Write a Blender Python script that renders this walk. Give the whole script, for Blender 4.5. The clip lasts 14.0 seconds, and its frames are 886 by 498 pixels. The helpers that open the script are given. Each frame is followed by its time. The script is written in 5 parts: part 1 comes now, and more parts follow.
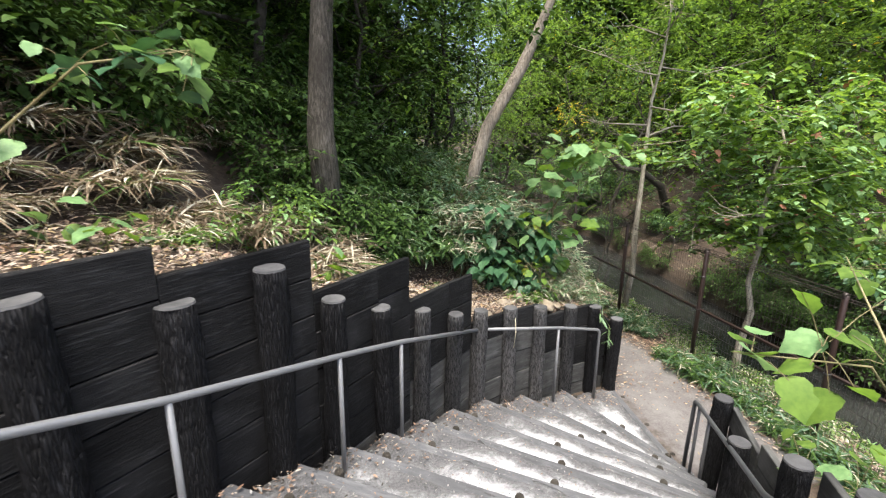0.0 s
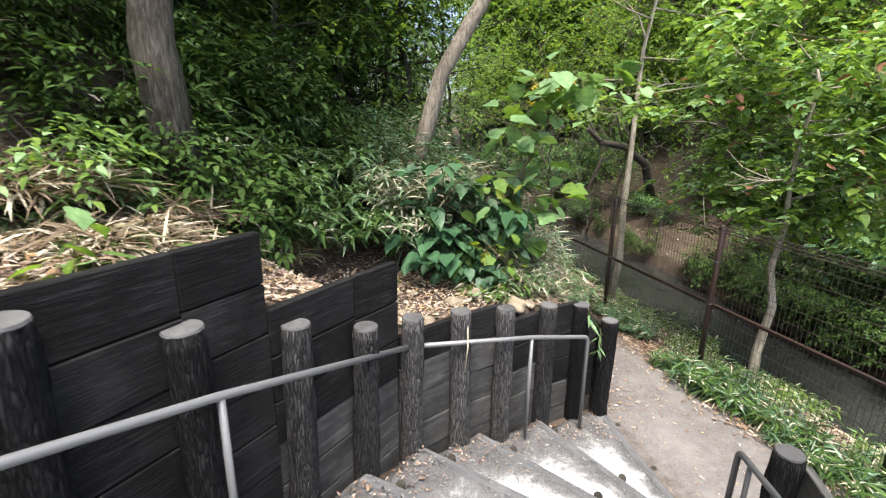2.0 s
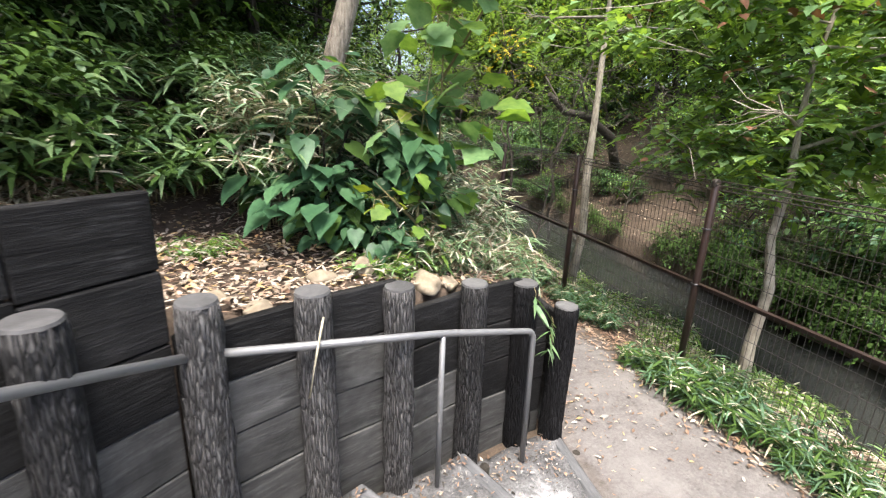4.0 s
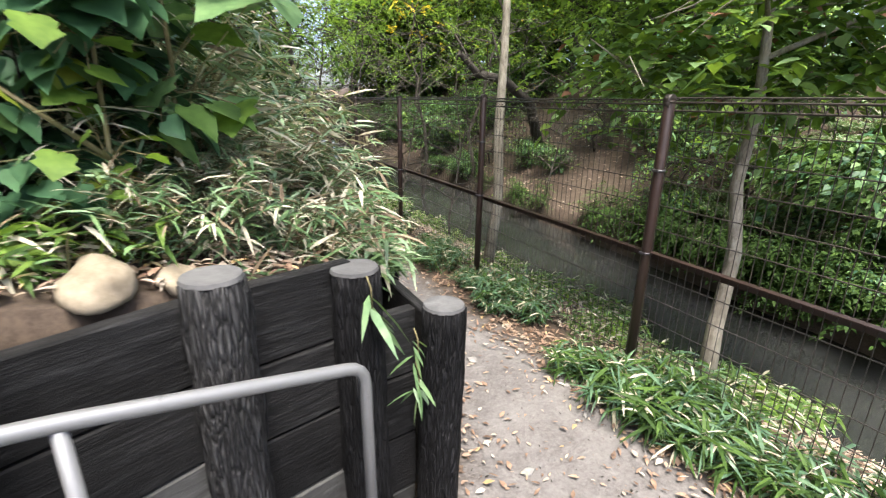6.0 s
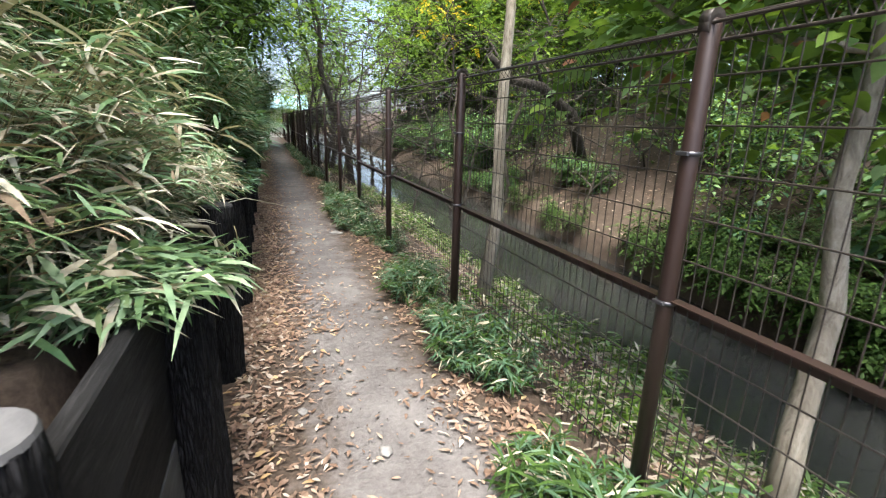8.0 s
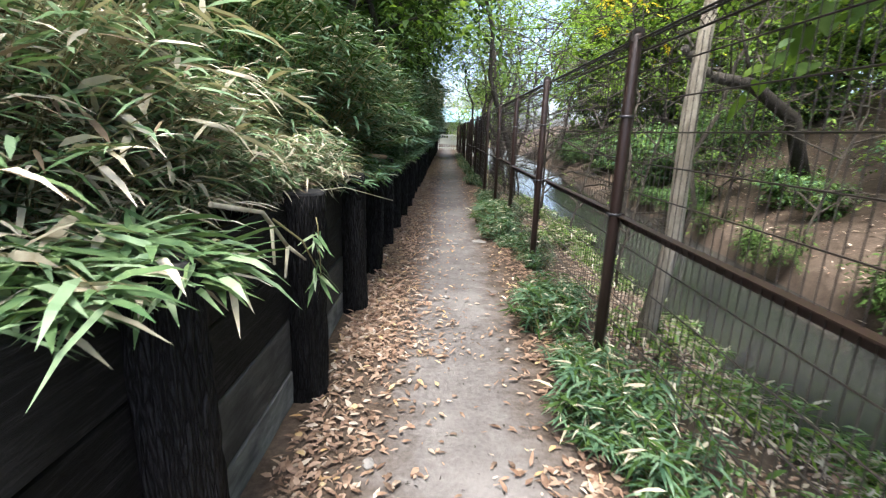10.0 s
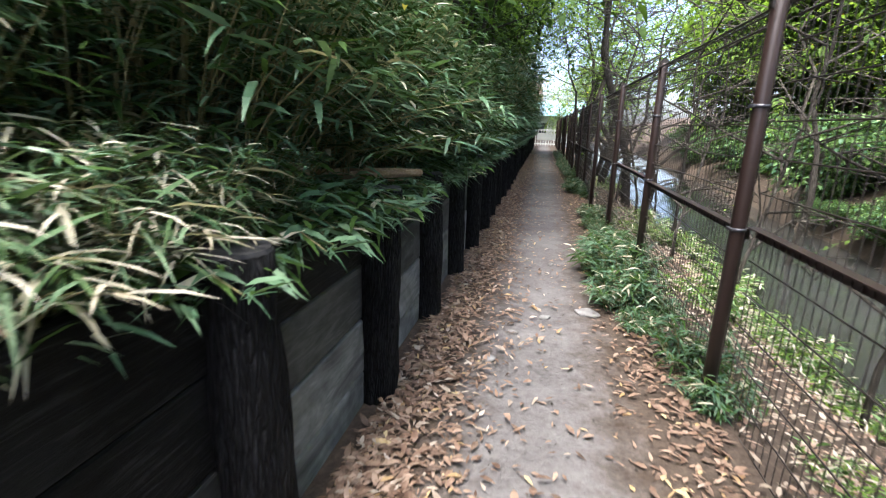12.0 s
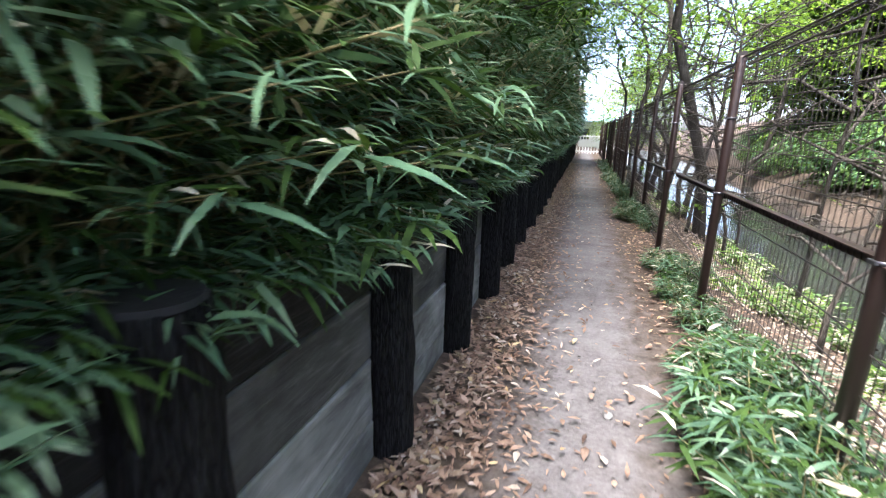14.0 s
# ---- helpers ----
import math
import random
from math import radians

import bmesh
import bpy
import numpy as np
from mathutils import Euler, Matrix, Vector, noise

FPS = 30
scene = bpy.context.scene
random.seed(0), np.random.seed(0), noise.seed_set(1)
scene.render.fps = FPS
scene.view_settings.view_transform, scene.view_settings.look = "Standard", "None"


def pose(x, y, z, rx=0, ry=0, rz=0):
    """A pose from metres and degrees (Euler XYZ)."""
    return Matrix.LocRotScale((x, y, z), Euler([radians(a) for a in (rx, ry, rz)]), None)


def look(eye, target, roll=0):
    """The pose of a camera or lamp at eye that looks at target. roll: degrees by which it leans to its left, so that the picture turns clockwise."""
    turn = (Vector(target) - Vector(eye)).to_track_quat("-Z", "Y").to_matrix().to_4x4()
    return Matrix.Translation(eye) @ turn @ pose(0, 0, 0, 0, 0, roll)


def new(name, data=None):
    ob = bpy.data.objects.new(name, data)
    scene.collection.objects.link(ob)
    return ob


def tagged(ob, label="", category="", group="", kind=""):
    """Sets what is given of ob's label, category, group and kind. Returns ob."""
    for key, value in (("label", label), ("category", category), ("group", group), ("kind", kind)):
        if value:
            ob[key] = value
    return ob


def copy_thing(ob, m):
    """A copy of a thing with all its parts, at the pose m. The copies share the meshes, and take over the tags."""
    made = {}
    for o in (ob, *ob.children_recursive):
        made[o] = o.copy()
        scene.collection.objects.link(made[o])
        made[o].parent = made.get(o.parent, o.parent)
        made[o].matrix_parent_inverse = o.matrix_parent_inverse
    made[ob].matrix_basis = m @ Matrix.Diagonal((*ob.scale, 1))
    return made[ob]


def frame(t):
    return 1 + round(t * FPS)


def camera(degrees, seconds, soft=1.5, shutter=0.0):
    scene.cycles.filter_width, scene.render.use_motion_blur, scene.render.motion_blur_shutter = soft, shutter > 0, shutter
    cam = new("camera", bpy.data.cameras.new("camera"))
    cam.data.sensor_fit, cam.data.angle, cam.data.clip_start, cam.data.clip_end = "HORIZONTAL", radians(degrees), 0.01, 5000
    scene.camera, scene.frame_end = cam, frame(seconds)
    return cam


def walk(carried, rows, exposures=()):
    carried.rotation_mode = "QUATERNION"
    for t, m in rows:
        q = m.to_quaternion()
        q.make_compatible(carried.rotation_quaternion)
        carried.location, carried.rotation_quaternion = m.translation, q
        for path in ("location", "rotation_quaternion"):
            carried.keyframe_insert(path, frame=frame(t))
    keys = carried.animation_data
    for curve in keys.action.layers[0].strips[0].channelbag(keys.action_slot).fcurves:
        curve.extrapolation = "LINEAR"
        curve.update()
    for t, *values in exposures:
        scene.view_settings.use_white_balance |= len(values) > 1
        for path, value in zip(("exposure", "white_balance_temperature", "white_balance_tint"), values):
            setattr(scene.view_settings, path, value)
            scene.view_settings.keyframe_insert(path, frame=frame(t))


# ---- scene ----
PATH = [
    (0, (0.051, 0.259, 3.472), (0.463, 2.153, 2.981), 0.7),
    (0.5, (0.251, 0.71, 3.362), (0.672, 2.596, 2.846), 0.8),
    (1, (0.486, 1.11, 3.193), (0.943, 2.983, 2.661), 0.9),
    (1.5, (0.673, 1.463, 3.027), (1.156, 3.332, 2.504), 0.8),
    (2, (0.859, 1.791, 2.942), (1.366, 3.651, 2.408), 0.9),
    (2.2, (0.954, 1.908, 2.833), (1.472, 3.764, 2.299), 0.8),
    (4.3, (1.935, 3.17, 2.271), (2.603, 4.96, 1.682), 1.8),
    (4.5, (2.049, 3.324, 2.225), (2.741, 5.102, 1.625), 1.3),
    (5, (2.336, 3.571, 2.058), (3.089, 5.32, 1.447), 1.4),
    (5.5, (2.596, 3.856, 1.893), (3.423, 5.576, 1.291), 1.4),
    (6, (2.838, 4.05, 1.786), (3.727, 5.735, 1.178), 1.0),
    (6.5, (3.155, 4.166, 1.669), (4.093, 5.822, 1.053), 1.0),
    (7, (3.439, 4.366, 1.522), (4.361, 6.037, 0.924), 0.7),
    (7.2, (3.555, 4.453, 1.508), (4.448, 6.143, 0.921), 0.9),
    (9.3, (4.363, 5.1, 1.409), (4.594, 7.034, 0.953), 1.7),
    (9.5, (4.369, 5.144, 1.387), (4.536, 7.083, 0.924), 1.6),
    (10, (4.337, 5.384, 1.304), (4.343, 7.324, 0.819), 2.0),
    (10.5, (4.344, 5.854, 1.305), (4.193, 7.784, 0.802), 1.7),
    (11, (4.36, 6.43, 1.301), (4.115, 8.348, 0.79), 1.4),
    (11.5, (4.379, 7.081, 1.291), (4.038, 8.982, 0.771), 1.0),
    (12, (4.392, 7.7, 1.303), (4.003, 9.593, 0.789), 1.3),
    (12.5, (4.351, 8.296, 1.324), (3.896, 10.179, 0.827), 1.4),
    (13, (4.367, 8.926, 1.27), (3.869, 10.806, 0.801), 1.4),
    (13.5, (4.352, 9.515, 1.274), (3.813, 11.382, 0.8), 0.8),
    (14, (4.332, 10.152, 1.277), (3.787, 12.012, 0.783), 1.4),
]
cam = camera(87.4, 14.0, 1.2, 0.25)
walk(cam, [(t, look(eye, target, roll)) for t, eye, target, roll in PATH],
     [(0, 1.72, 6450, 9), (4.5, 2.12, 6500, 11), (7, 2.1, 6350, 10), (9.5, 2.32, 6250, 11), (11.5, 2.44, 6100, 12), (14, 3.2, 5950, 16)])

# ---- world, sun, exposure ----
world = bpy.data.worlds.new("sky")
scene.world = world
world.use_nodes = True
wn = world.node_tree
wn.nodes.clear()
w_out = wn.nodes.new("ShaderNodeOutputWorld")
w_bg = wn.nodes.new("ShaderNodeBackground")
w_sky = wn.nodes.new("ShaderNodeTexSky")
w_sky.sky_type = "NISHITA"
w_sky.sun_disc = False
w_sky.sun_elevation = radians(70)
w_sky.sun_rotation = radians(200)
w_sky.air_density, w_sky.dust_density, w_sky.ozone_density = 0.75, 4.0, 0.1
w_bg.inputs[1].default_value = 0.15
wn.links.new(w_sky.outputs[0], w_bg.inputs[0])
wn.links.new(w_bg.outputs[0], w_out.inputs[0])
sun_data = bpy.data.lights.new("sun", "SUN")
sun_data.energy, sun_data.angle, sun_data.color = 2.6, radians(28), (1.0, 0.95, 0.86)
sun = new("sun", sun_data)
sun.rotation_euler = (radians(20), 0, radians(-20))


# ---- materials ----
def mat(name, rough=0.8, metal=0.0, spec=0.3):
    m = bpy.data.materials.new(name)
    m.use_nodes = True
    b = m.node_tree.nodes["Principled BSDF"]
    b.inputs["Roughness"].default_value = rough
    b.inputs["Metallic"].default_value = metal
    b.inputs["Specular IOR Level"].default_value = spec
    return m, m.node_tree, b


def coords(nt, scale=(1, 1, 1), kind="Object"):
    tc = nt.nodes.new("ShaderNodeTexCoord")
    mp = nt.nodes.new("ShaderNodeMapping")
    mp.inputs["Scale"].default_value = scale
    nt.links.new(tc.outputs[kind], mp.inputs[0])
    return mp.outputs[0]


def world_coords(nt, scale=(1, 1, 1)):
    g = nt.nodes.new("ShaderNodeNewGeometry")
    mp = nt.nodes.new("ShaderNodeMapping")
    mp.inputs["Scale"].default_value = scale
    nt.links.new(g.outputs["Position"], mp.inputs[0])
    return mp.outputs[0]


def noise_tex(nt, vec, scale, detail=6, rough=0.6, distort=0.0):
    n = nt.nodes.new("ShaderNodeTexNoise")
    n.inputs["Scale"].default_value = scale
    n.inputs["Detail"].default_value = detail
    n.inputs["Roughness"].default_value = rough
    n.inputs["Distortion"].default_value = distort
    nt.links.new(vec, n.inputs["Vector"])
    return n.outputs["Fac"]


def ramp(nt, fac, stops):
    r = nt.nodes.new("ShaderNodeValToRGB")
    e = r.color_ramp.elements
    while len(e) < len(stops):
        e.new(0.5)
    for el, (p, c) in zip(e, stops):
        el.position, el.color = p, (*c, 1)
    nt.links.new(fac, r.inputs[0])
    return r.outputs[0]


def mix(nt, fac, a, b, blend="MIX"):
    n = nt.nodes.new("ShaderNodeMix")
    n.data_type, n.blend_type = "RGBA", blend
    for sock, v in ((n.inputs[0], fac), (n.inputs[6], a), (n.inputs[7], b)):
        if isinstance(v, (int, float)):
            sock.default_value = v
        elif isinstance(v, tuple):
            sock.default_value = (*v, 1)
        else:
            nt.links.new(v, sock)
    return n.outputs[2]


def bump(nt, b, height, strength=0.5, dist=0.02):
    n = nt.nodes.new("ShaderNodeBump")
    n.inputs["Strength"].default_value, n.inputs["Distance"].default_value = strength, dist
    nt.links.new(height, n.inputs["Height"])
    nt.links.new(n.outputs[0], b.inputs["Normal"])


def base(nt, b, col):
    nt.links.new(col, b.inputs["Base Color"])


def wood_mat(name, dark, mid, light, grain=(1, 1, 14), rough=0.75, strength=0.6, worn=0.7, spec=0.25, lo=0.3, hi=0.75):
    """Weathered timber, grain along the long axis of the piece, with paler worn patches."""
    m, nt, b = mat(name, rough, 0, spec)
    info = nt.nodes.new("ShaderNodeObjectInfo")

    def moved(vec):
        """Shifts the pattern by the piece's own random share."""
        k = nt.nodes.new("ShaderNodeVectorMath")
        k.operation = "MULTIPLY_ADD"
        nt.links.new(info.outputs["Random"], k.inputs[0])
        k.inputs[1].default_value = (37.0, 53.0, 71.0)
        nt.links.new(vec, k.inputs[2])
        return k.outputs[0]

    v = moved(coords(nt, grain))
    g = noise_tex(nt, v, 6.0, 8, 0.7, 0.6)
    patch = noise_tex(nt, moved(coords(nt)), 2.3, 4, 0.6)
    scratch = noise_tex(nt, moved(coords(nt, tuple(q * 2.2 for q in grain))), 5.0, 3, 0.5, 1.5)
    c = ramp(nt, g, [(lo, dark), ((lo + hi) / 2, mid), (hi, light)])
    c2 = mix(nt, ramp(nt, patch, [(0.5, (0, 0, 0)), (0.75, (worn, worn, worn))]), c, light)
    c3 = mix(nt, 0.15, c2, ramp(nt, info.outputs["Random"], [(0, dark), (1, light)]), "MIX")
    c4 = mix(nt, ramp(nt, scratch, [(0.64, (0, 0, 0)), (0.76, (0.5, 0.5, 0.5))]), c3, light)
    stain = noise_tex(nt, moved(coords(nt)), 1.1, 5, 0.65, 1.0)
    base(nt, b, mix(nt, ramp(nt, stain, [(0.38, (0.6, 0.6, 0.6)), (0.56, (0, 0, 0))]), c4, dark))
    bump(nt, b, g, strength, 0.035 if grain[0] >= 7 else 0.015)
    return m


def bark_mat(name, crack, face, light, cells=(78, 78, 9)):
    """Furrowed bark: upright scales with dark cracks between them, paler worn faces."""
    m, nt, b = mat(name, 0.85, 0, 0.12)
    info = nt.nodes.new("ShaderNodeObjectInfo")
    k = nt.nodes.new("ShaderNodeVectorMath")
    k.operation = "MULTIPLY_ADD"
    nt.links.new(info.outputs["Random"], k.inputs[0])
    k.inputs[1].default_value = (37.0, 53.0, 71.0)
    nt.links.new(coords(nt, cells), k.inputs[2])
    n = nt.nodes.new("ShaderNodeTexNoise")
    n.inputs["Scale"].default_value, n.inputs["Detail"].default_value = 0.7, 4
    nt.links.new(k.outputs[0], n.inputs["Vector"])
    w = nt.nodes.new("ShaderNodeVectorMath")
    w.operation = "MULTIPLY_ADD"
    nt.links.new(n.outputs["Color"], w.inputs[0])
    w.inputs[1].default_value = (1.6, 1.6, 1.6)
    nt.links.new(k.outputs[0], w.inputs[2])
    v = nt.nodes.new("ShaderNodeTexVoronoi")
    v.feature = "DISTANCE_TO_EDGE"
    v.inputs["Scale"].default_value = 1.0
    nt.links.new(w.outputs[0], v.inputs["Vector"])
    fine = noise_tex(nt, k.outputs[0], 2.2, 6, 0.7)
    patch = noise_tex(nt, k.outputs[0], 0.16, 4, 0.6)
    c = mix(nt, ramp(nt, fine, [(0.35, (0, 0, 0)), (0.7, (1, 1, 1))]), face, light)
    c = mix(nt, ramp(nt, patch, [(0.4, (0, 0, 0)), (0.68, (0.7, 0.7, 0.7))]), c, face)
    base(nt, b, mix(nt, ramp(nt, v.outputs["Distance"], [(0.0, (0.15, 0.15, 0.15)), (0.16, (1, 1, 1))]), crack, c))
    h = mix(nt, 0.25, ramp(nt, v.outputs["Distance"], [(0.0, (0, 0, 0)), (0.3, (1, 1, 1))]), fine)
    bump(nt, b, h, 0.9, 0.02)
    return m


M_bark = bark_mat("black_bark", (0.0012, 0.0012, 0.0014), (0.0062, 0.0062, 0.0066), (0.036, 0.036, 0.039))
M_bark_grey = bark_mat("weathered_bark", (0.009, 0.0088, 0.0088), (0.07, 0.068, 0.068), (0.2, 0.196, 0.194))
M_bark_mid = bark_mat("half_weathered_bark", (0.004, 0.004, 0.0042), (0.026, 0.026, 0.027), (0.115, 0.113, 0.113))
M_cut_dark = wood_mat("dark_log_end", (0.008, 0.008, 0.009), (0.025, 0.025, 0.027), (0.06, 0.06, 0.064), (1, 1, 1), 0.8, 0.5)
M_cut = wood_mat("log_end", (0.035, 0.035, 0.036), (0.075, 0.075, 0.077), (0.13, 0.13, 0.13), (1, 1, 1), 0.8, 0.4)
M_plank = wood_mat("black_plank", (0.002, 0.002, 0.002), (0.0095, 0.0093, 0.0095), (0.055, 0.055, 0.056), (0.8, 12, 12), 0.75, 0.6, 0.3, 0.12)
M_plank_grey = wood_mat("grey_plank", (0.02, 0.02, 0.0195), (0.058, 0.058, 0.056), (0.14, 0.14, 0.134), (0.5, 3.5, 3.5), 0.85, 0.4, 0.7, 0.12)
M_plank_pale = wood_mat("pale_weathered_plank", (0.04, 0.04, 0.04), (0.17, 0.174, 0.168), (0.36, 0.366, 0.356), (0.3, 1.6, 1.6), 0.9, 0.3, 0.7, 0.12)
M_edging = wood_mat("grey_edging", (0.05, 0.051, 0.054), (0.095, 0.097, 0.102), (0.16, 0.162, 0.17), (1, 6, 6), 0.85, 0.35)
M_trunk = wood_mat("tree_bark", (0.03, 0.026, 0.021), (0.08, 0.07, 0.057), (0.17, 0.155, 0.13), (9, 9, 1.2), 0.9, 1.0, 0.5, 0.15, 0.4, 0.62)
M_trunk_pale = wood_mat("pale_bark", (0.16, 0.14, 0.11), (0.3, 0.27, 0.22), (0.42, 0.39, 0.33), (6, 6, 1.2), 0.9, 0.9, 0.5, 0.15, 0.36, 0.64)
M_trunk_mid = wood_mat("grey_brown_bark", (0.085, 0.072, 0.056), (0.21, 0.18, 0.145), (0.35, 0.315, 0.26), (6, 6, 1.2), 0.9, 0.9, 0.5, 0.15, 0.38, 0.62)
M_trunk_dark = wood_mat("dark_bark", (0.02, 0.018, 0.014), (0.05, 0.043, 0.035), (0.1, 0.09, 0.075), (9, 9, 1.2), 0.9, 1.0)
M_culm = wood_mat("culm", (0.1, 0.09, 0.04), (0.2, 0.17, 0.08), (0.34, 0.3, 0.17), (2, 2, 1), 0.6, 0.2)
M_dead_wood = wood_mat("dead_wood", (0.14, 0.09, 0.055), (0.3, 0.2, 0.13), (0.5, 0.38, 0.27), (2, 14, 14), 0.85, 0.5)


def metal_mat(name, col, worn, rough, metal, scale=8):
    m, nt, b = mat(name, rough, metal, 0.5)
    n = noise_tex(nt, coords(nt), scale, 8, 0.7)
    base(nt, b, ramp(nt, n, [(0.35, col), (0.62, col), (0.75, worn)]))
    bump(nt, b, n, 0.15, 0.003)
    return m


M_galv = metal_mat("galvanised_steel", (0.19, 0.193, 0.197), (0.08, 0.08, 0.08), 0.5, 0.45, 26)
M_darkrail = metal_mat("dark_steel", (0.07, 0.072, 0.075), (0.16, 0.16, 0.16), 0.5, 0.3, 14)
M_fence = metal_mat("brown_steel", (0.03, 0.017, 0.014), (0.065, 0.04, 0.033), 0.45, 0.1, 12)
M_wire = metal_mat("wire", (0.035, 0.028, 0.024), (0.09, 0.07, 0.06), 0.5, 0.2, 30)
M_band = metal_mat("clamp_band", (0.09, 0.09, 0.1), (0.2, 0.2, 0.21), 0.4, 0.7, 30)


def leaf_mat(name, cols, rough=0.5, trans=0.22, spec=0.3):
    """Leaf: colour differs leaf by leaf, some light passes through."""
    m, nt, b = mat(name, rough, 0, spec)
    g = nt.nodes.new("ShaderNodeNewGeometry")
    c = ramp(nt, g.outputs["Random Per Island"], [(i / max(1, len(cols) - 1), k) for i, k in enumerate(cols)])
    n = noise_tex(nt, world_coords(nt), 18, 3, 0.6)
    c = mix(nt, ramp(nt, n, [(0.35, (0.0, 0.0, 0.0)), (0.75, (0.5, 0.5, 0.5))]), c, tuple(min(1, k * 1.5) for k in cols[-1]))
    base(nt, b, c)
    t = nt.nodes.new("ShaderNodeBsdfTranslucent")
    nt.links.new(mix(nt, 1.0, c, (1.0, 1.0, 0.55), "MULTIPLY"), t.inputs[0])
    s = nt.nodes.new("ShaderNodeMixShader")
    s.inputs[0].default_value = trans
    nt.links.new(b.outputs[0], s.inputs[1])
    nt.links.new(t.outputs[0], s.inputs[2])
    out = nt.nodes["Material Output"]
    nt.links.new(s.outputs[0], out.inputs[0])
    return m


M_sasa = leaf_mat("bamboo_leaf", [(0.03, 0.068, 0.032), (0.058, 0.12, 0.052), (0.098, 0.172, 0.072), (0.14, 0.205, 0.088)], 0.38)
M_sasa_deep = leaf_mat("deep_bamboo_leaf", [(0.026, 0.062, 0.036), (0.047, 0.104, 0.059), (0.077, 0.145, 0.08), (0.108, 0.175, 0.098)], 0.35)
M_sasa_pale = leaf_mat("pale_bamboo_leaf", [(0.1, 0.175, 0.095), (0.16, 0.25, 0.14), (0.245, 0.335, 0.2)], 0.38)
M_sasa_dry = leaf_mat("dry_bamboo_leaf", [(0.24, 0.214, 0.143), (0.375, 0.345, 0.255), (0.495, 0.465, 0.375)], 0.7, 0.2)
M_sasa_brown = leaf_mat("brown_bamboo_leaf", [(0.06, 0.042, 0.027), (0.12, 0.087, 0.055), (0.22, 0.17, 0.115)], 0.8, 0.15)
M_leaf = leaf_mat("leaf_green", [(0.028, 0.058, 0.016), (0.052, 0.1, 0.024), (0.082, 0.145, 0.032)], 0.55, 0.38, 0.2)
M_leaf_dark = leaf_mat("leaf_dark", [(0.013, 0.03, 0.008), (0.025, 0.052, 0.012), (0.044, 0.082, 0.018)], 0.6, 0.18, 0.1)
M_leaf_bright = leaf_mat("leaf_bright", [(0.085, 0.165, 0.03), (0.135, 0.235, 0.042), (0.205, 0.31, 0.06)], 0.55, 0.55)
M_leaf_yellow = leaf_mat("leaf_yellow", [(0.2, 0.22, 0.03), (0.42, 0.36, 0.03), (0.6, 0.45, 0.03)], 0.6, 0.35)
M_leaf_big = leaf_mat("leaf_vine", [(0.024, 0.068, 0.036), (0.04, 0.1, 0.048), (0.066, 0.145, 0.064)], 0.45, 0.25)
M_leaf_pale = leaf_mat("leaf_pale", [(0.1, 0.2, 0.08), (0.16, 0.29, 0.11), (0.24, 0.36, 0.16)], 0.5, 0.35)
M_leaf_rust = leaf_mat("leaf_rust", [(0.2, 0.09, 0.05), (0.28, 0.14, 0.09)], 0.7, 0.2)
M_litter = leaf_mat("fallen_leaf", [(0.03, 0.017, 0.011), (0.072, 0.04, 0.025), (0.125, 0.072, 0.046), (0.185, 0.115, 0.076), (0.3, 0.22, 0.165)], 0.8, 0.1)
M_litter_pale = leaf_mat("fallen_leaf_pale", [(0.125, 0.0858, 0.0546), (0.218, 0.164, 0.117), (0.312, 0.257, 0.203), (0.39, 0.343, 0.289)], 0.85, 0.1)
M_litter_gold = leaf_mat("fallen_leaf_gold", [(0.2, 0.11, 0.05), (0.32, 0.21, 0.09), (0.42, 0.34, 0.2)], 0.8, 0.1)


def ground_mat():
    """Packed grey earth on the path, brown litter soil on the hill, by the share stored on the ground's corners."""
    m, nt, b = mat("earth", 0.95, 0, 0.15)
    a = nt.nodes.new("ShaderNodeAttribute")
    a.attribute_name = "packed"
    v = world_coords(nt)
    fine = noise_tex(nt, v, 38, 8, 0.75)
    mid = noise_tex(nt, v, 7, 6, 0.65)
    big = noise_tex(nt, v, 1.4, 5, 0.6)
    path = ramp(nt, mid, [(0.3, (0.06, 0.054, 0.051)), (0.5, (0.095, 0.087, 0.083)), (0.72, (0.148, 0.138, 0.133))])
    path = mix(nt, 0.45, path, ramp(nt, fine, [(0.3, (0.06, 0.054, 0.052)), (0.7, (0.22, 0.21, 0.206))]))
    path = mix(nt, ramp(nt, big, [(0.45, (0, 0, 0)), (0.7, (0.55, 0.55, 0.55))]), path, (0.2, 0.19, 0.185))
    soil = ramp(nt, mid, [(0.3, (0.03, 0.023, 0.018)), (0.55, (0.068, 0.053, 0.042)), (0.75, (0.13, 0.105, 0.085))])
    soil = mix(nt, 0.4, soil, ramp(nt, fine, [(0.3, (0.022, 0.016, 0.012)), (0.7, (0.16, 0.118, 0.085))]))
    edge = nt.nodes.new("ShaderNodeMath")
    edge.operation = "ADD"
    nt.links.new(a.outputs["Fac"], edge.inputs[0])
    off = nt.nodes.new("ShaderNodeMath")
    off.operation = "MULTIPLY_ADD"
    off.inputs[1].default_value, off.inputs[2].default_value = 0.9, -0.45
    nt.links.new(mid, off.inputs[0])
    nt.links.new(off.outputs[0], edge.inputs[1])
    k = ramp(nt, edge.outputs[0], [(0.22, (0, 0, 0)), (0.7, (1, 1, 1))])
    base(nt, b, mix(nt, k, soil, path))
    bump(nt, b, fine, 0.5, 0.02)
    return m


M_ground = ground_mat()


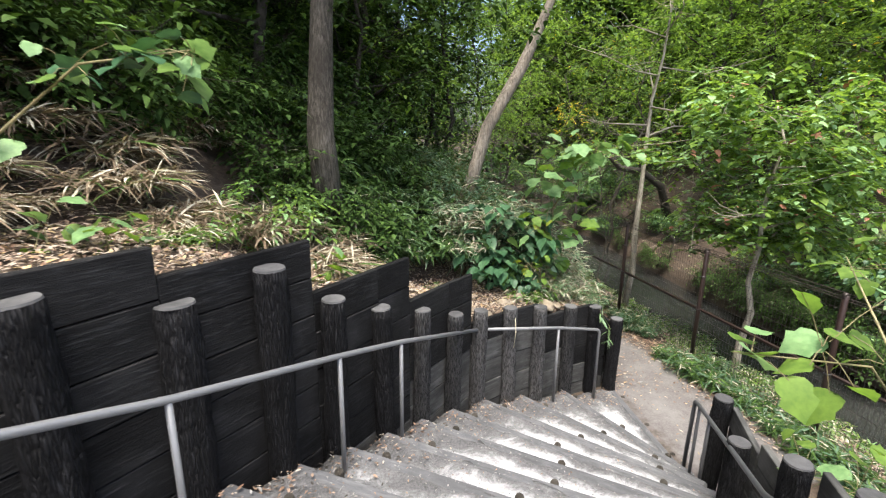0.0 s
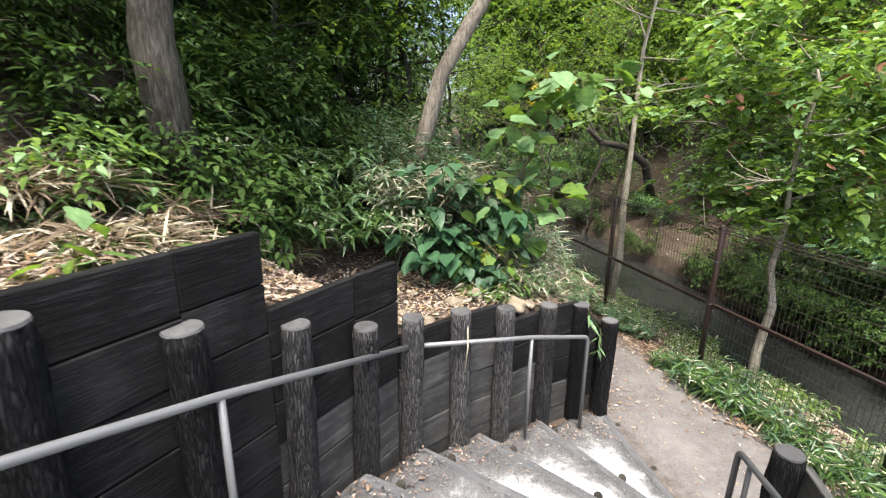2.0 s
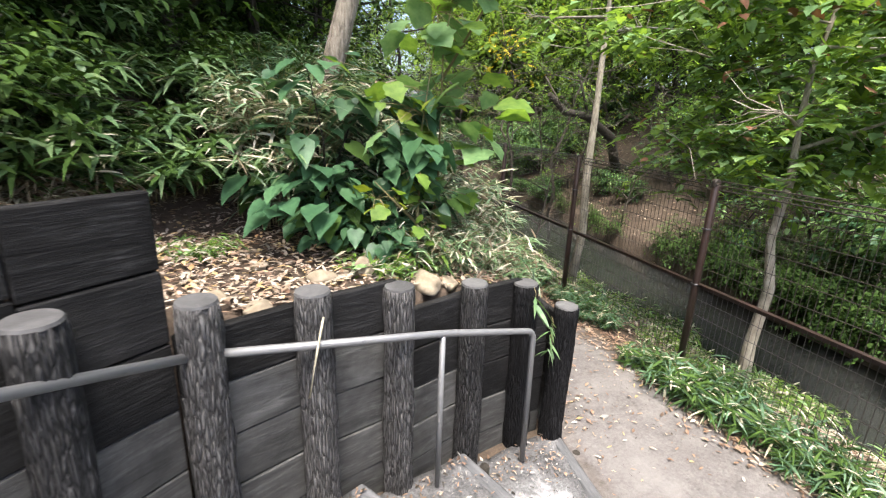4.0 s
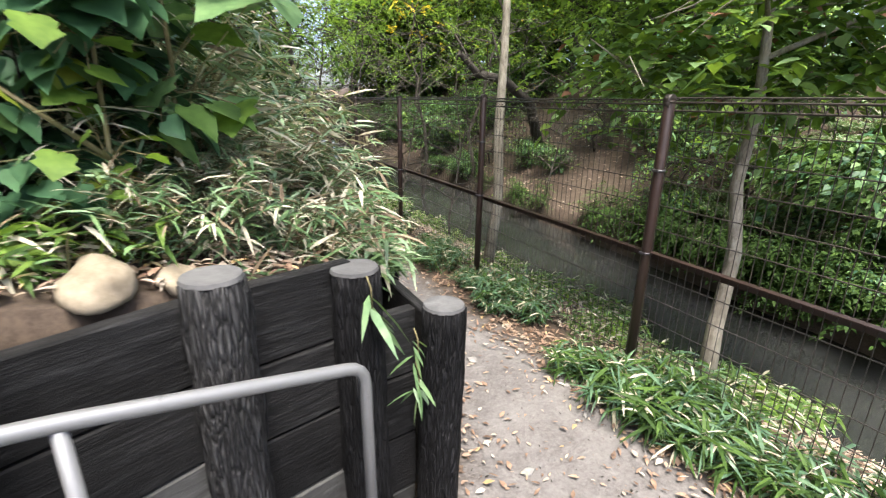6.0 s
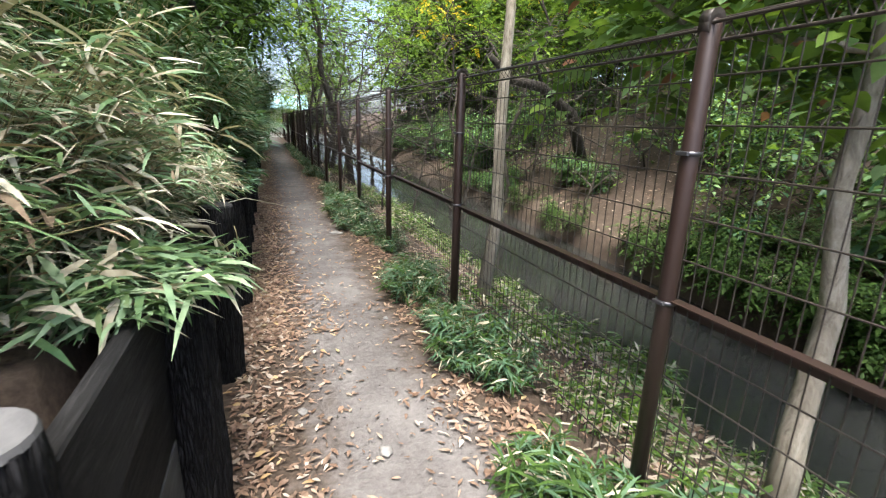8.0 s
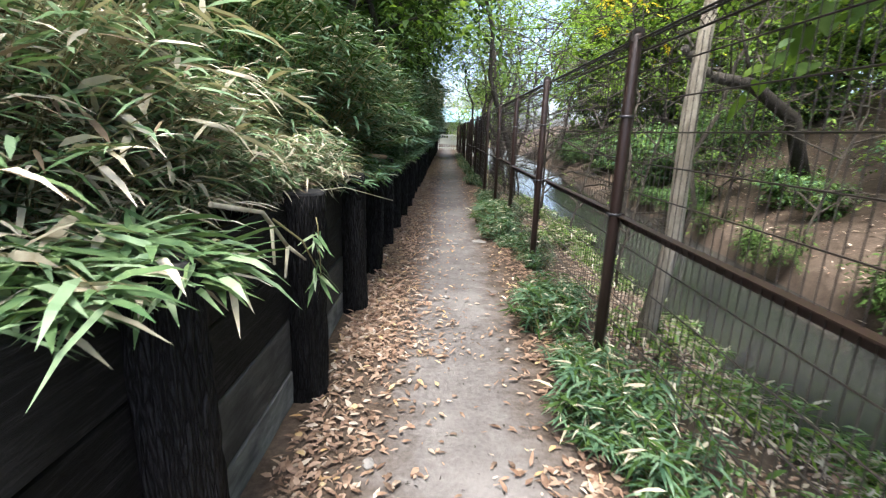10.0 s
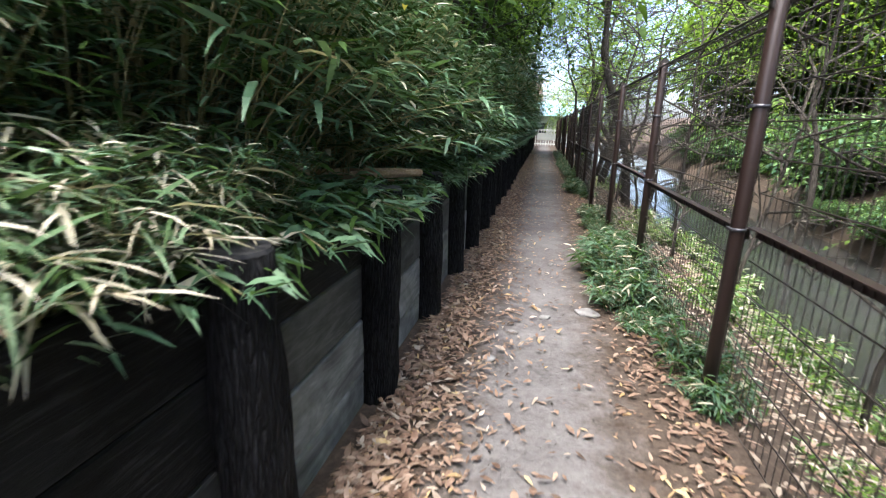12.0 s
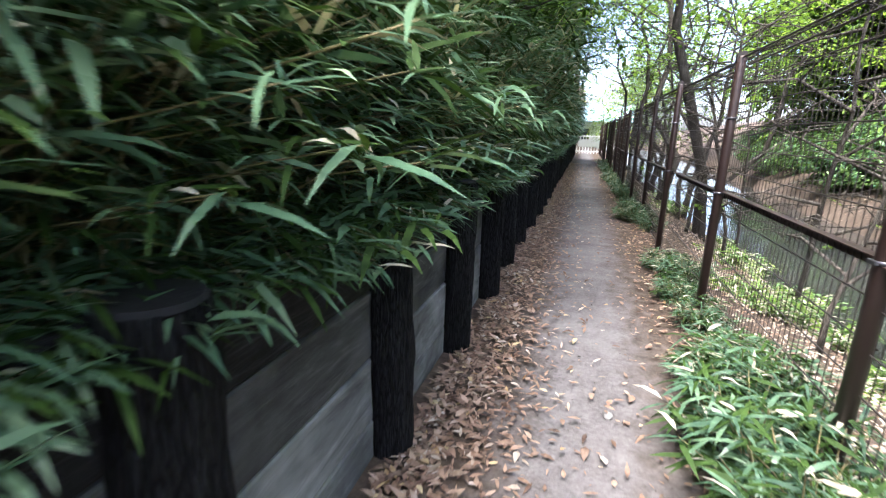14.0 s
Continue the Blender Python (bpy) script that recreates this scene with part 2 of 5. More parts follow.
def gravel_mat():
    """Grey gravel, with pale crushed stone where the share stored on the corners is high."""
    m, nt, b = mat("pale_gravel", 0.95, 0, 0.15)
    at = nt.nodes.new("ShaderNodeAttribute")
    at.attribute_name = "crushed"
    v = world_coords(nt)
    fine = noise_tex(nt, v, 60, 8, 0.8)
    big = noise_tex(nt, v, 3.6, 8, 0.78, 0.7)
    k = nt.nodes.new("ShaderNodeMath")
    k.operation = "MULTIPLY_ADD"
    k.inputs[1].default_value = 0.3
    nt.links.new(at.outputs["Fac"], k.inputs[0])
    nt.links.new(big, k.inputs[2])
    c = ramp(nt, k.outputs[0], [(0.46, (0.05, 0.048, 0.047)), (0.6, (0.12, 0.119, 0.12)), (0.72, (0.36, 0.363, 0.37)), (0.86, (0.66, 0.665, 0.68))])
    base(nt, b, mix(nt, 0.3, c, ramp(nt, fine, [(0.35, (0.046, 0.047, 0.05)), (0.65, (0.33, 0.335, 0.35))])))
    bump(nt, b, fine, 0.7, 0.02)
    return m


M_gravel = gravel_mat()


def stone_mat(name, a, c):
    m, nt, b = mat(name, 0.85)
    n = noise_tex(nt, coords(nt), 9, 8, 0.7)
    base(nt, b, ramp(nt, n, [(0.3, a), (0.7, c)]))
    bump(nt, b, n, 0.4, 0.02)
    return m


M_stone = stone_mat("pale_stone", (0.14, 0.112, 0.075), (0.3, 0.255, 0.19))
M_stone_grey = stone_mat("grey_stone", (0.12, 0.116, 0.11), (0.29, 0.28, 0.265))


def water_mat():
    m, nt, b = mat("stream_water", 0.05, 0, 0.75)
    v = world_coords(nt, (1, 0.5, 1))
    n = noise_tex(nt, v, 5.5, 5, 0.6, 0.6)
    base(nt, b, ramp(nt, noise_tex(nt, v, 0.6, 4), [(0.3, (0.016, 0.018, 0.017)), (0.7, (0.038, 0.04, 0.037))]))
    bump(nt, b, n, 0.1, 0.035)
    return m


M_water = water_mat()


# ---- geometry helpers ----
def part(name, bm, material, parent, label=""):
    """Links a bmesh as one mesh object under a thing or a part."""
    me = bpy.data.meshes.new(name)
    bm.to_mesh(me)
    bm.free()
    me.materials.append(material)
    ob = new(name, me)
    ob.parent = parent
    if label:
        tagged(ob, label)
    return ob


def share(name, me, parent, m):
    ob = new(name, me)
    ob.parent = parent
    ob.matrix_basis = m
    return ob


def thing(name, at, label, category, group="", kind=""):
    ob = new(name)
    ob.empty_display_size = 0.1
    ob.matrix_basis = at if isinstance(at, Matrix) else Matrix.Translation(at)
    return tagged(ob, label, category, group, kind)


def tube(bm, pts, radii, sides=8, cap=True, smooth=True):
    """A tapered tube along points."""
    pts = [Vector(p) for p in pts]
    rings = []
    up = Vector((0.31, 0.17, 0.93))
    for i, p in enumerate(pts):
        d = (pts[min(i + 1, len(pts) - 1)] - pts[max(i - 1, 0)]).normalized()
        if abs(d.dot(up)) > 0.98:
            up = Vector((0.9, 0.4, 0.1))
        a = d.cross(up).normalized()
        c = d.cross(a)
        r = radii[i] if hasattr(radii, "__len__") else radii
        rings.append([bm.verts.new(p + (a * math.cos(t) + c * math.sin(t)) * r) for t in (2 * math.pi * k / sides for k in range(sides))])
    for r0, r1 in zip(rings, rings[1:]):
        for k in range(sides):
            f = bm.faces.new((r0[k], r0[(k + 1) % sides], r1[(k + 1) % sides], r1[k]))
            f.smooth = smooth
    if cap:
        bm.faces.new(list(reversed(rings[0])))
        bm.faces.new(rings[-1])
    return rings


def box(bm, size, at=(0, 0, 0), chamfer=0.0, turn=None):
    """A box with chamfered edges, centred at `at`."""
    g = bmesh.ops.create_cube(bm, size=1.0)
    vs = g["verts"]
    bmesh.ops.scale(bm, vec=size, verts=vs)
    if chamfer:
        es = list({e for v in vs for e in v.link_edges})
        vs = list({v for f in bmesh.ops.bevel(bm, geom=es, offset=chamfer, segments=1, affect="EDGES")["faces"] for v in f.verts} | {v for v in vs if v.is_valid})
    if turn is not None:
        bmesh.ops.transform(bm, matrix=turn, verts=vs)
    bmesh.ops.translate(bm, vec=at, verts=vs)


def raw_mesh(name, verts, loops, starts, mats, idx=None, smooth=False):
    me = bpy.data.meshes.new(name)
    me.vertices.add(len(verts))
    me.vertices.foreach_set("co", np.asarray(verts, np.float32).ravel())
    me.loops.add(len(loops))
    me.loops.foreach_set("vertex_index", np.asarray(loops, np.int32))
    me.polygons.add(len(starts))
    me.polygons.foreach_set("loop_start", np.asarray(starts, np.int32))
    for m in mats:
        me.materials.append(m)
    if idx is not None:
        me.polygons.foreach_set("material_index", np.asarray(idx, np.int32))
    me.polygons.foreach_set("use_smooth", np.full(len(starts), smooth))
    me.update(calc_edges=True)
    me.validate()
    return me


def unit(a):
    return a / np.maximum(np.linalg.norm(a, axis=1, keepdims=True), 1e-9)


def leaves(name, P, D, L, W, mats, idx, rng, droop=0.25, shape="blade", up=0.7, fold=0.12):
    """One mesh of many leaves: P foot, D direction, L length, W width; each leaf six corners, bent and folded."""
    n = len(P)
    D = unit(D)
    N = rng.normal(size=(n, 3)) * (1 - up) + np.array((0, 0, 1.0)) * up
    S = unit(np.cross(D, N))
    N = np.cross(S, D)
    if shape == "heart":
        tpl = [(0.08, 0, 0), (0.55, 0, -0.1), (1, 0, -0.05)] + [(u, s * v, 0.03) for s in (-1, 1) for u, v in ((-0.03, 0.24), (0.2, 0.5), (0.52, 0.43), (0.8, 0.2))]
        faces = [(0, 4, 3), (0, 1, 5, 4), (1, 2, 6, 5), (0, 7, 8), (0, 8, 9, 1), (1, 9, 10, 2)]
    else:
        wide = {"blade": (0.25, 0.5, 0.65, 0.4)}.get(shape, (0.3, 0.5, 0.64, 0.37))
        tpl = [(0, 0, 0), (wide[0], -wide[1], fold), (wide[0], wide[1], fold), (wide[2], -wide[3], fold), (wide[2], wide[3], fold), (1, 0, 0)]
        faces = [(0, 2, 1), (1, 2, 4, 3), (3, 4, 5)]
    L, W = np.broadcast_to(L, n), np.broadcast_to(W, n)
    dr = np.broadcast_to(droop, n)
    m = len(tpl)
    V = np.empty((n, m, 3), np.float32)
    for k, (u, v, w) in enumerate(tpl):
        V[:, k] = P + D * (u * L)[:, None] + S * (v * W)[:, None] + N * (w * W)[:, None]
        V[:, k, 2] -= dr * L * u * u
    flat = [v for f in faces for v in f]
    lens = [len(f) for f in faces]
    at = np.concatenate([[0], np.cumsum(lens)[:-1]])
    lp = ((np.arange(n) * m)[:, None] + np.array(flat)[None]).ravel()
    st = (np.arange(n) * len(flat))[:, None] + at[None]
    return raw_mesh(name, V.reshape(-1, 3), lp, st.ravel(), mats, np.repeat(idx, len(faces)), shape == "heart")


def sprays(rng, tips, count, leaf, loose, out=0.0):
    """Feet and directions of leaves set in two rows along short drooping twigs that start near the tips."""
    k = 9
    n = max(1, count // k)
    c = tips[rng.integers(0, len(tips), n)]
    o = c + rng.normal(size=(n, 3)) * np.asarray(loose)
    axis = unit(rng.normal(size=(n, 3)) * np.array((1, 1, 0.3)) + unit(c * np.array((1, 1, 0.0)) + 1e-6) * out + np.array((0, 0, -0.15)))
    side = unit(np.cross(axis, np.array((0, 0, 1.0))))
    P, D = [], []
    for j in range(k):
        s = 1 if j % 2 else -1
        p = o + axis * (leaf * 0.42 * (j + 0.5))
        p[:, 2] -= leaf * 0.02 * j * j
        P.append(p)
        D.append((axis if j == k - 1 else axis * 0.65 + side * (0.75 * s)) + rng.normal(size=(n, 3)) * 0.14 - np.array((0, 0, 0.025 * j)))
    return np.concatenate(P), np.concatenate(D)


def leaf_part(name, parent, me, label="", kind="stuff"):
    ob = new(name, me)
    ob.parent = parent
    return tagged(ob, label, kind=kind)


# ---- plan ----
# foot of the stair's outer log wall, then the path's wall: x, y, height of the soil behind
WALL = np.array([(-3.4, -0.2, 3.4), (-1.5, 1.8, 3.0), (-1.14, 2.18, 2.85), (-0.77, 2.57, 2.8), (-0.39, 2.97, 2.7), (-0.07, 3.3, 2.4),
                 (0.33, 3.72, 2.28), (0.69, 4.09, 2.0), (1.07, 4.44, 1.9), (1.44, 4.75, 1.48), (1.89, 4.95, 1.42), (2.32, 5.1, 1.4),
                 (2.83, 5.33, 1.29), (3.28, 5.45, 1.2), (3.57, 5.5, 1.0), (3.66, 6.4, 0.95), (3.66, 60.0, 0.95)])
# front edges of the steps from the lowest up: outer end, inner end
OUTER = [(3.6, 5.5), (2.75, 5.25), (2.05, 5.0), (1.5, 4.72), (1.03, 4.36), (0.65, 4.0), (0.3, 3.62), (-0.02, 3.28), (-0.34, 2.95),
         (-0.66, 2.62), (-0.98, 2.29), (-1.3, 1.96), (-1.6, 1.62), (-1.9, 1.28), (-2.2, 0.94), (-2.5, 0.6)]
INNER = [(3.42, 3.72), (3.34, 3.56), (3.2, 3.25), (3.05, 2.95), (2.88, 2.62), (2.72, 2.3), (2.55, 1.95), (2.38, 1.6), (2.2, 1.25),
         (2.0, 0.95), (1.75, 0.65), (1.5, 0.35), (1.2, 0.05), (0.9, -0.25), (0.6, -0.55), (0.3, -0.85)]
RISE, FIRST = 0.17, 0.02
WATER = -0.7
FENCE_X, POST_Y, BAY = 5.27, 3.93, 2.0


def wall_distance(x, y):
    """Signed distance to the wall line (the hill side is positive) and the soil height there."""
    best, sign, top = np.full(x.shape, 1e9), np.ones(x.shape), np.zeros(x.shape)
    for (ax, ay, az), (bx, by, bz) in zip(WALL, WALL[1:]):
        dx, dy = bx - ax, by - ay
        s = np.clip(((x - ax) * dx + (y - ay) * dy) / (dx * dx + dy * dy), 0, 1)
        d = np.hypot(x - ax - s * dx, y - ay - s * dy)
        c = np.sign(dx * (y - ay) - dy * (x - ax))
        near = d < best - 1e-9
        best, sign, top = np.where(near, d, best), np.where(near, c, sign), np.where(near, az + s * (bz - az), top)
    return best * sign, top


def inner_distance(x, y):
    """Distance to the right of the stair's inner line and the stair's height there."""
    best, sign, top = np.full(x.shape, 1e9), np.ones(x.shape), np.zeros(x.shape)
    for k, ((ax, ay), (bx, by)) in enumerate(zip(INNER, INNER[1:])):
        dx, dy = bx - ax, by - ay
        s = np.clip(((x - ax) * dx + (y - ay) * dy) / (dx * dx + dy * dy), 0, 1)
        d = np.hypot(x - ax - s * dx, y - ay - s * dy)
        c = np.sign(dx * (y - ay) - dy * (x - ax))
        near = d < best - 1e-9
        best, sign, top = np.where(near, d, best), np.where(near, c, sign), np.where(near, FIRST + RISE * (k + s), top)
    return best * sign, top


def stair_height(x, y):
    z = np.zeros(x.shape)
    sd = []
    for (ox, oy), (ix, iy) in zip(OUTER, INNER):
        dx, dy = ix - ox, iy - oy
        sd.append(-(dx * (y - oy) - dy * (x - ox)) / math.hypot(dx, dy))
    for k in range(len(sd) - 1):
        f = np.clip(sd[k] / np.maximum(sd[k] - sd[k + 1], 1e-6), 0, 1)
        z = np.where(sd[k] > 0, FIRST + RISE * (k + f), z)
    return z


def height(x, y):
    """Height of the ground."""
    x, y = np.asarray(x, float), np.asarray(y, float)
    d, top = wall_distance(x, y)
    q, itop = inner_distance(x, y)
    hill = top - 0.07 + 0.1 * np.maximum(d, 0) + 0.62 * np.clip(d - 1.35, 0, 4.0) + 0.25 * np.maximum(d - 5.35, 0)
    hill = np.minimum(hill, 8.0)
    st = stair_height(x, y) - 0.16
    right = np.clip(itop - 0.35, 0, 3) * np.clip(1 - (q - 0.1) / 2.0, 0, 1)
    low = np.where((q > 0.02) & (y < 3.7), right, np.maximum(st, 0))
    low = np.where(y > 3.72, np.where(st > 0, np.maximum(st, 0), 0), low)
    # bank, stream bed, far bank
    near_x, far_x = 6.95, 8.9 + 0.08 * (y - 7)
    s = np.clip((x - 5.35) / np.maximum(near_x - 5.35, 0.1), 0, 1)
    low = np.where(x > 5.35, low * (1 - s) - 0.72 * s ** 1.3, low)
    low = np.where(x > near_x, -0.72 - 0.3 * np.clip((x - near_x) / 0.5, 0, 1), low)
    f = np.clip((x - far_x) / 0.12, 0, 1)
    up = -0.42 + 0.48 * np.clip(x - far_x, 0, 7) + 0.12 * np.maximum(x - far_x - 7, 0)
    low = np.where(x > far_x, low * (1 - f) + np.minimum(up, 6) * f, low)
    return np.where(d > 0.15, hill, low)


def h1(x, y):
    return float(height(np.array([x]), np.array([y]))[0])


# ---- ground ----
def build_ground():
    xs = np.concatenate([[-150, -80, -40, -25, -18], np.arange(-13, -3.6, 0.45), np.arange(-3.5, 9.6, 0.08), np.arange(9.7, 18, 0.4), [20, 25, 32, 45, 80, 150]])
    ys = np.concatenate([[-150, -80, -40, -22], np.arange(-14, -2.2, 0.5), np.arange(-2.0, 14, 0.08), np.arange(14.1, 46, 0.3), [48, 52, 60, 75, 100, 150]])
    X, Y = np.meshgrid(xs, ys)
    Z = height(X, Y)
    d, _ = wall_distance(X, Y)
    bumps = np.array([noise.noise((x * 2.1, y * 2.1, 0.3)) * 0.5 + noise.noise((x * 6, y * 6, 4.0)) * 0.25 for x, y in zip(X.ravel(), Y.ravel())]).reshape(X.shape)
    rough = np.where(d > 0.3, 0.09, np.where((X > 5.4), 0.07, 0.015))
    rough = np.where((np.abs(X) > 60) | (np.abs(Y) > 100), 0, rough)
    Z = Z + bumps * rough
    nx, ny = len(xs), len(ys)
    i = (np.arange(ny - 1)[:, None] * nx + np.arange(nx - 1)[None]).ravel()
    lp = np.stack([i, i + 1, i + nx + 1, i + nx], 1)
    me = raw_mesh("ground", np.stack([X, Y, Z], -1).reshape(-1, 3), lp.ravel(), np.arange(len(lp)) * 4, [M_ground], smooth=True)
    left = 4.16 - 0.58 * np.clip((6.4 - Y) / 1.2, 0, 1)
    right = 4.74 + 0.2 * np.clip((7.4 - Y) / 1.4, 0, 1)
    pk = np.clip(0.5 + np.minimum(X - left, right - X) / 0.62, 0, 1)
    pk = np.where((Y < 3.4) | (d > 0.1) | (Y > 60), 0, pk)
    at = me.attributes.new("packed", "FLOAT", "POINT")
    at.data.foreach_set("value", pk.astype(np.float32).ravel())
    tagged(new("ground", me), "packed grey earth path between brown leaf-covered soil", "ground", kind="structure")


build_ground()

# stream
me = raw_mesh("stream", [(6.0, -40, WATER), (9.0, -40, WATER), (15, 80, WATER), (6.5, 80, WATER)], [0, 1, 2, 3], [0], [M_water])
tagged(new("water", me), "dark shallow stream with slow ripples", "stream", kind="structure")


# ---- log retaining walls ----
def log_mesh(h, r, seed):
    """Bark of a log: ridged, slightly uneven; stands on z 0."""
    rng = random.Random(seed)
    bm = bmesh.new()
    sides, rings = 40, 20
    vs = []
    for j in range(rings):
        z = h * j / (rings - 1)
        row = []
        for k in range(sides):
            t = 2 * math.pi * k / sides
            p = Vector((math.cos(t) * 5.5, math.sin(t) * 5.5, z * 4.0 + seed * 3.1))
            ridge = abs(noise.noise(p)) * 0.26 + noise.noise(p * 0.3) * 0.07 + noise.noise(p * 2.3) * 0.05
            rr = r * (1.03 - 0.06 * j / (rings - 1)) * (0.94 + ridge) * (0.965 if j == rings - 1 else 1)
            row.append(bm.verts.new((math.cos(t) * rr, math.sin(t) * rr, z)))
        vs.append(row)
    for a, c in zip(vs, vs[1:]):
        for k in range(sides):
            bm.faces.new((a[k], a[(k + 1) % sides], c[(k + 1) % sides], c[k])).smooth = True
    bm.faces.new(list(reversed(vs[0])))
    bm.faces.new(vs[-1])
    return bm


def log_post(x, y, z0, z1, r, seed, label, group, bark=None, cut=None):
    t = thing("log_post", (x, y, z0), label, "log post", group)
    t.rotation_euler = (radians(random.Random(seed).uniform(-1.5, 1.5)), radians(random.Random(seed + 50).uniform(-1.5, 1.5)), seed * 1.3)
    part("bark", log_mesh(z1 - z0, r, seed), bark or M_bark, t)
    bm = bmesh.new()
    bmesh.ops.create_cone(bm, cap_ends=True, segments=20, radius1=r * 0.95, radius2=r * 0.9, depth=0.012)
    bmesh.ops.translate(bm, vec=(0, 0, z1 - z0 + 0.004), verts=bm.verts)
    part("cut_end", bm, cut or M_cut, t, "grey sawn log end")
    return t


# stair wall: x, y, top of log, foot, radius
STAIR_LOGS = [(-1.5, 1.8, 2.95, 1.75, 0.1), (-1.137, 2.182, 2.84, 1.6, 0.1), (-0.765, 2.571, 2.64, 1.45, 0.1), (-0.386, 2.968, 2.70, 1.1, 0.095),
              (-0.072, 3.297, 2.37, 1.05, 0.085), (0.331, 3.719, 2.12, 0.85, 0.085), (0.687, 4.089, 1.91, 0.7, 0.08), (1.07, 4.438, 1.72, 0.55, 0.08),
              (1.436, 4.748, 1.61, 0.4, 0.08), (1.885, 4.946, 1.52, 0.25, 0.085), (2.317, 5.1, 1.454, 0.2, 0.082), (2.834, 5.333, 1.334, 0.1, 0.085),
              (3.281, 5.454, 1.253, 0.0, 0.085), (3.57, 5.455, 1.055, -0.1, 0.085)]
for k, (x, y, z1, z0, r) in enumerate(STAIR_LOGS):
    log_post(x, y, z0 - 0.1, z1, r, k, "weathered grey bark log post of the stair wall" if 7 < k < 11 else "black-stained bark log post of the stair wall", "stair wall logs", M_bark_grey if 7 < k < 11 else M_bark_mid if 5 < k < 12 else None)


def plank_mesh(length, high, thick=0.05):
    bm = bmesh.new()
    box(bm, (length, thick, high - 0.007), (0, 0, 0), 0.006)
    me = bpy.data.meshes.new("plank")
    bm.to_mesh(me)
    bm.free()
    return me


def plank_panel(a, b, top, bottom, label, group, grey_below=-9.0, high=0.27, shift=0.075, pale_below=-9.0):
    """Planks stacked from bottom to top behind the logs, from a to b."""
    a, b = Vector(a), Vector(b)
    d = (b - a).normalized()
    n = Vector((-d.y, d.x))
    mid = (a + b) / 2 + n * shift
    t = thing("plank_panel", pose(mid.x, mid.y, bottom, 0, 0, math.degrees(math.atan2(d.y, d.x))), label, "plank wall", group)
    count = max(1, round((top - bottom) / high))
    hh = (top - bottom) / count
    me = plank_mesh((b - a).length, hh)
    me_g, me_p = me.copy(), me.copy()
    me.materials.append(M_plank)
    me_g.materials.append(M_plank_grey)
    me_p.materials.append(M_plank_pale)
    rng = random.Random(int(top * 1000))
    for k in range(count):
        z = bottom + hh * (k + 0.5)
        share("plank", me_p if z < pale_below else me_g if z < grey_below else me, t, pose(0, rng.uniform(-0.004, 0.004), z - bottom, rng.uniform(-0.6, 0.6), 0, 0))
    return t


# level panels that step down the stair: start, end, top, foot, height below which the boards are grey
for a, b, top, foot, grey in (((-3.0, 0.2), (-2.1, 1.15), 3.55, 2.0, 0), ((-2.1, 1.15), (-1.45, 1.85), 3.2, 1.7, 0), ((-1.45, 1.85), (-0.79, 2.55), 2.94, 1.35, 0),
                              ((-0.79, 2.55), (-0.13, 3.23), 2.79, 1.0, 0), ((-0.13, 3.23), (0.33, 3.72), 2.43, 0.75, 0.9), ((0.33, 3.72), (0.62, 4.02), 2.43, 0.6, 0.9),
                              ((0.62, 4.02), (1.07, 4.44), 2.03, 0.45, 1.15), ((1.07, 4.44), (1.38, 4.7), 2.03, 0.3, 1.2), ((1.38, 4.7), (1.89, 4.95), 1.47, 0.15, 1.15),
                              ((1.89, 4.95), (2.33, 5.11), 1.47, 0.1, 1.2), ((2.33, 5.11), (2.83, 5.33), 1.27, 0.0, 0.72), ((2.83, 5.33), (3.27, 5.45), 1.27, -0.1, 0.42),
                              ((3.27, 5.45), (3.52, 5.49), 1.03, -0.1, 0.2)):
    plank_panel(a, b, top, foot, "black-stained horizontal planks holding back the slope", "stair wall panels", grey)

# path wall
PATH_LOGS = [6.42, 7.5, 8.64, 9.65, 10.7, 11.7, 12.67, 13.64, 14.6] + [15.6 + k for k in range(26)]
prev = 5.55
for k, y in enumerate(PATH_LOGS):
    rr = random.Random(k + 300)
    log_post(3.68 + rr.uniform(-0.015, 0.015), y, -0.15, 1.0 + rr.uniform(-0.03, 0.03), 0.095, k + 40, "black-stained bark log post beside the earth path", "path wall logs", None, M_cut_dark)
    plank_panel((3.685, prev), (3.685, y), 0.97 + rr.uniform(-0.02, 0.02), -0.1, "weathered planks, black above and grey below, beside the path", "path wall panels", 0.4 if y < 9 else rr.choice((0.4, 0.65, 0.65)), 0.27, 0.075, 0.2 if y < 9 else 0.4)
    prev = y


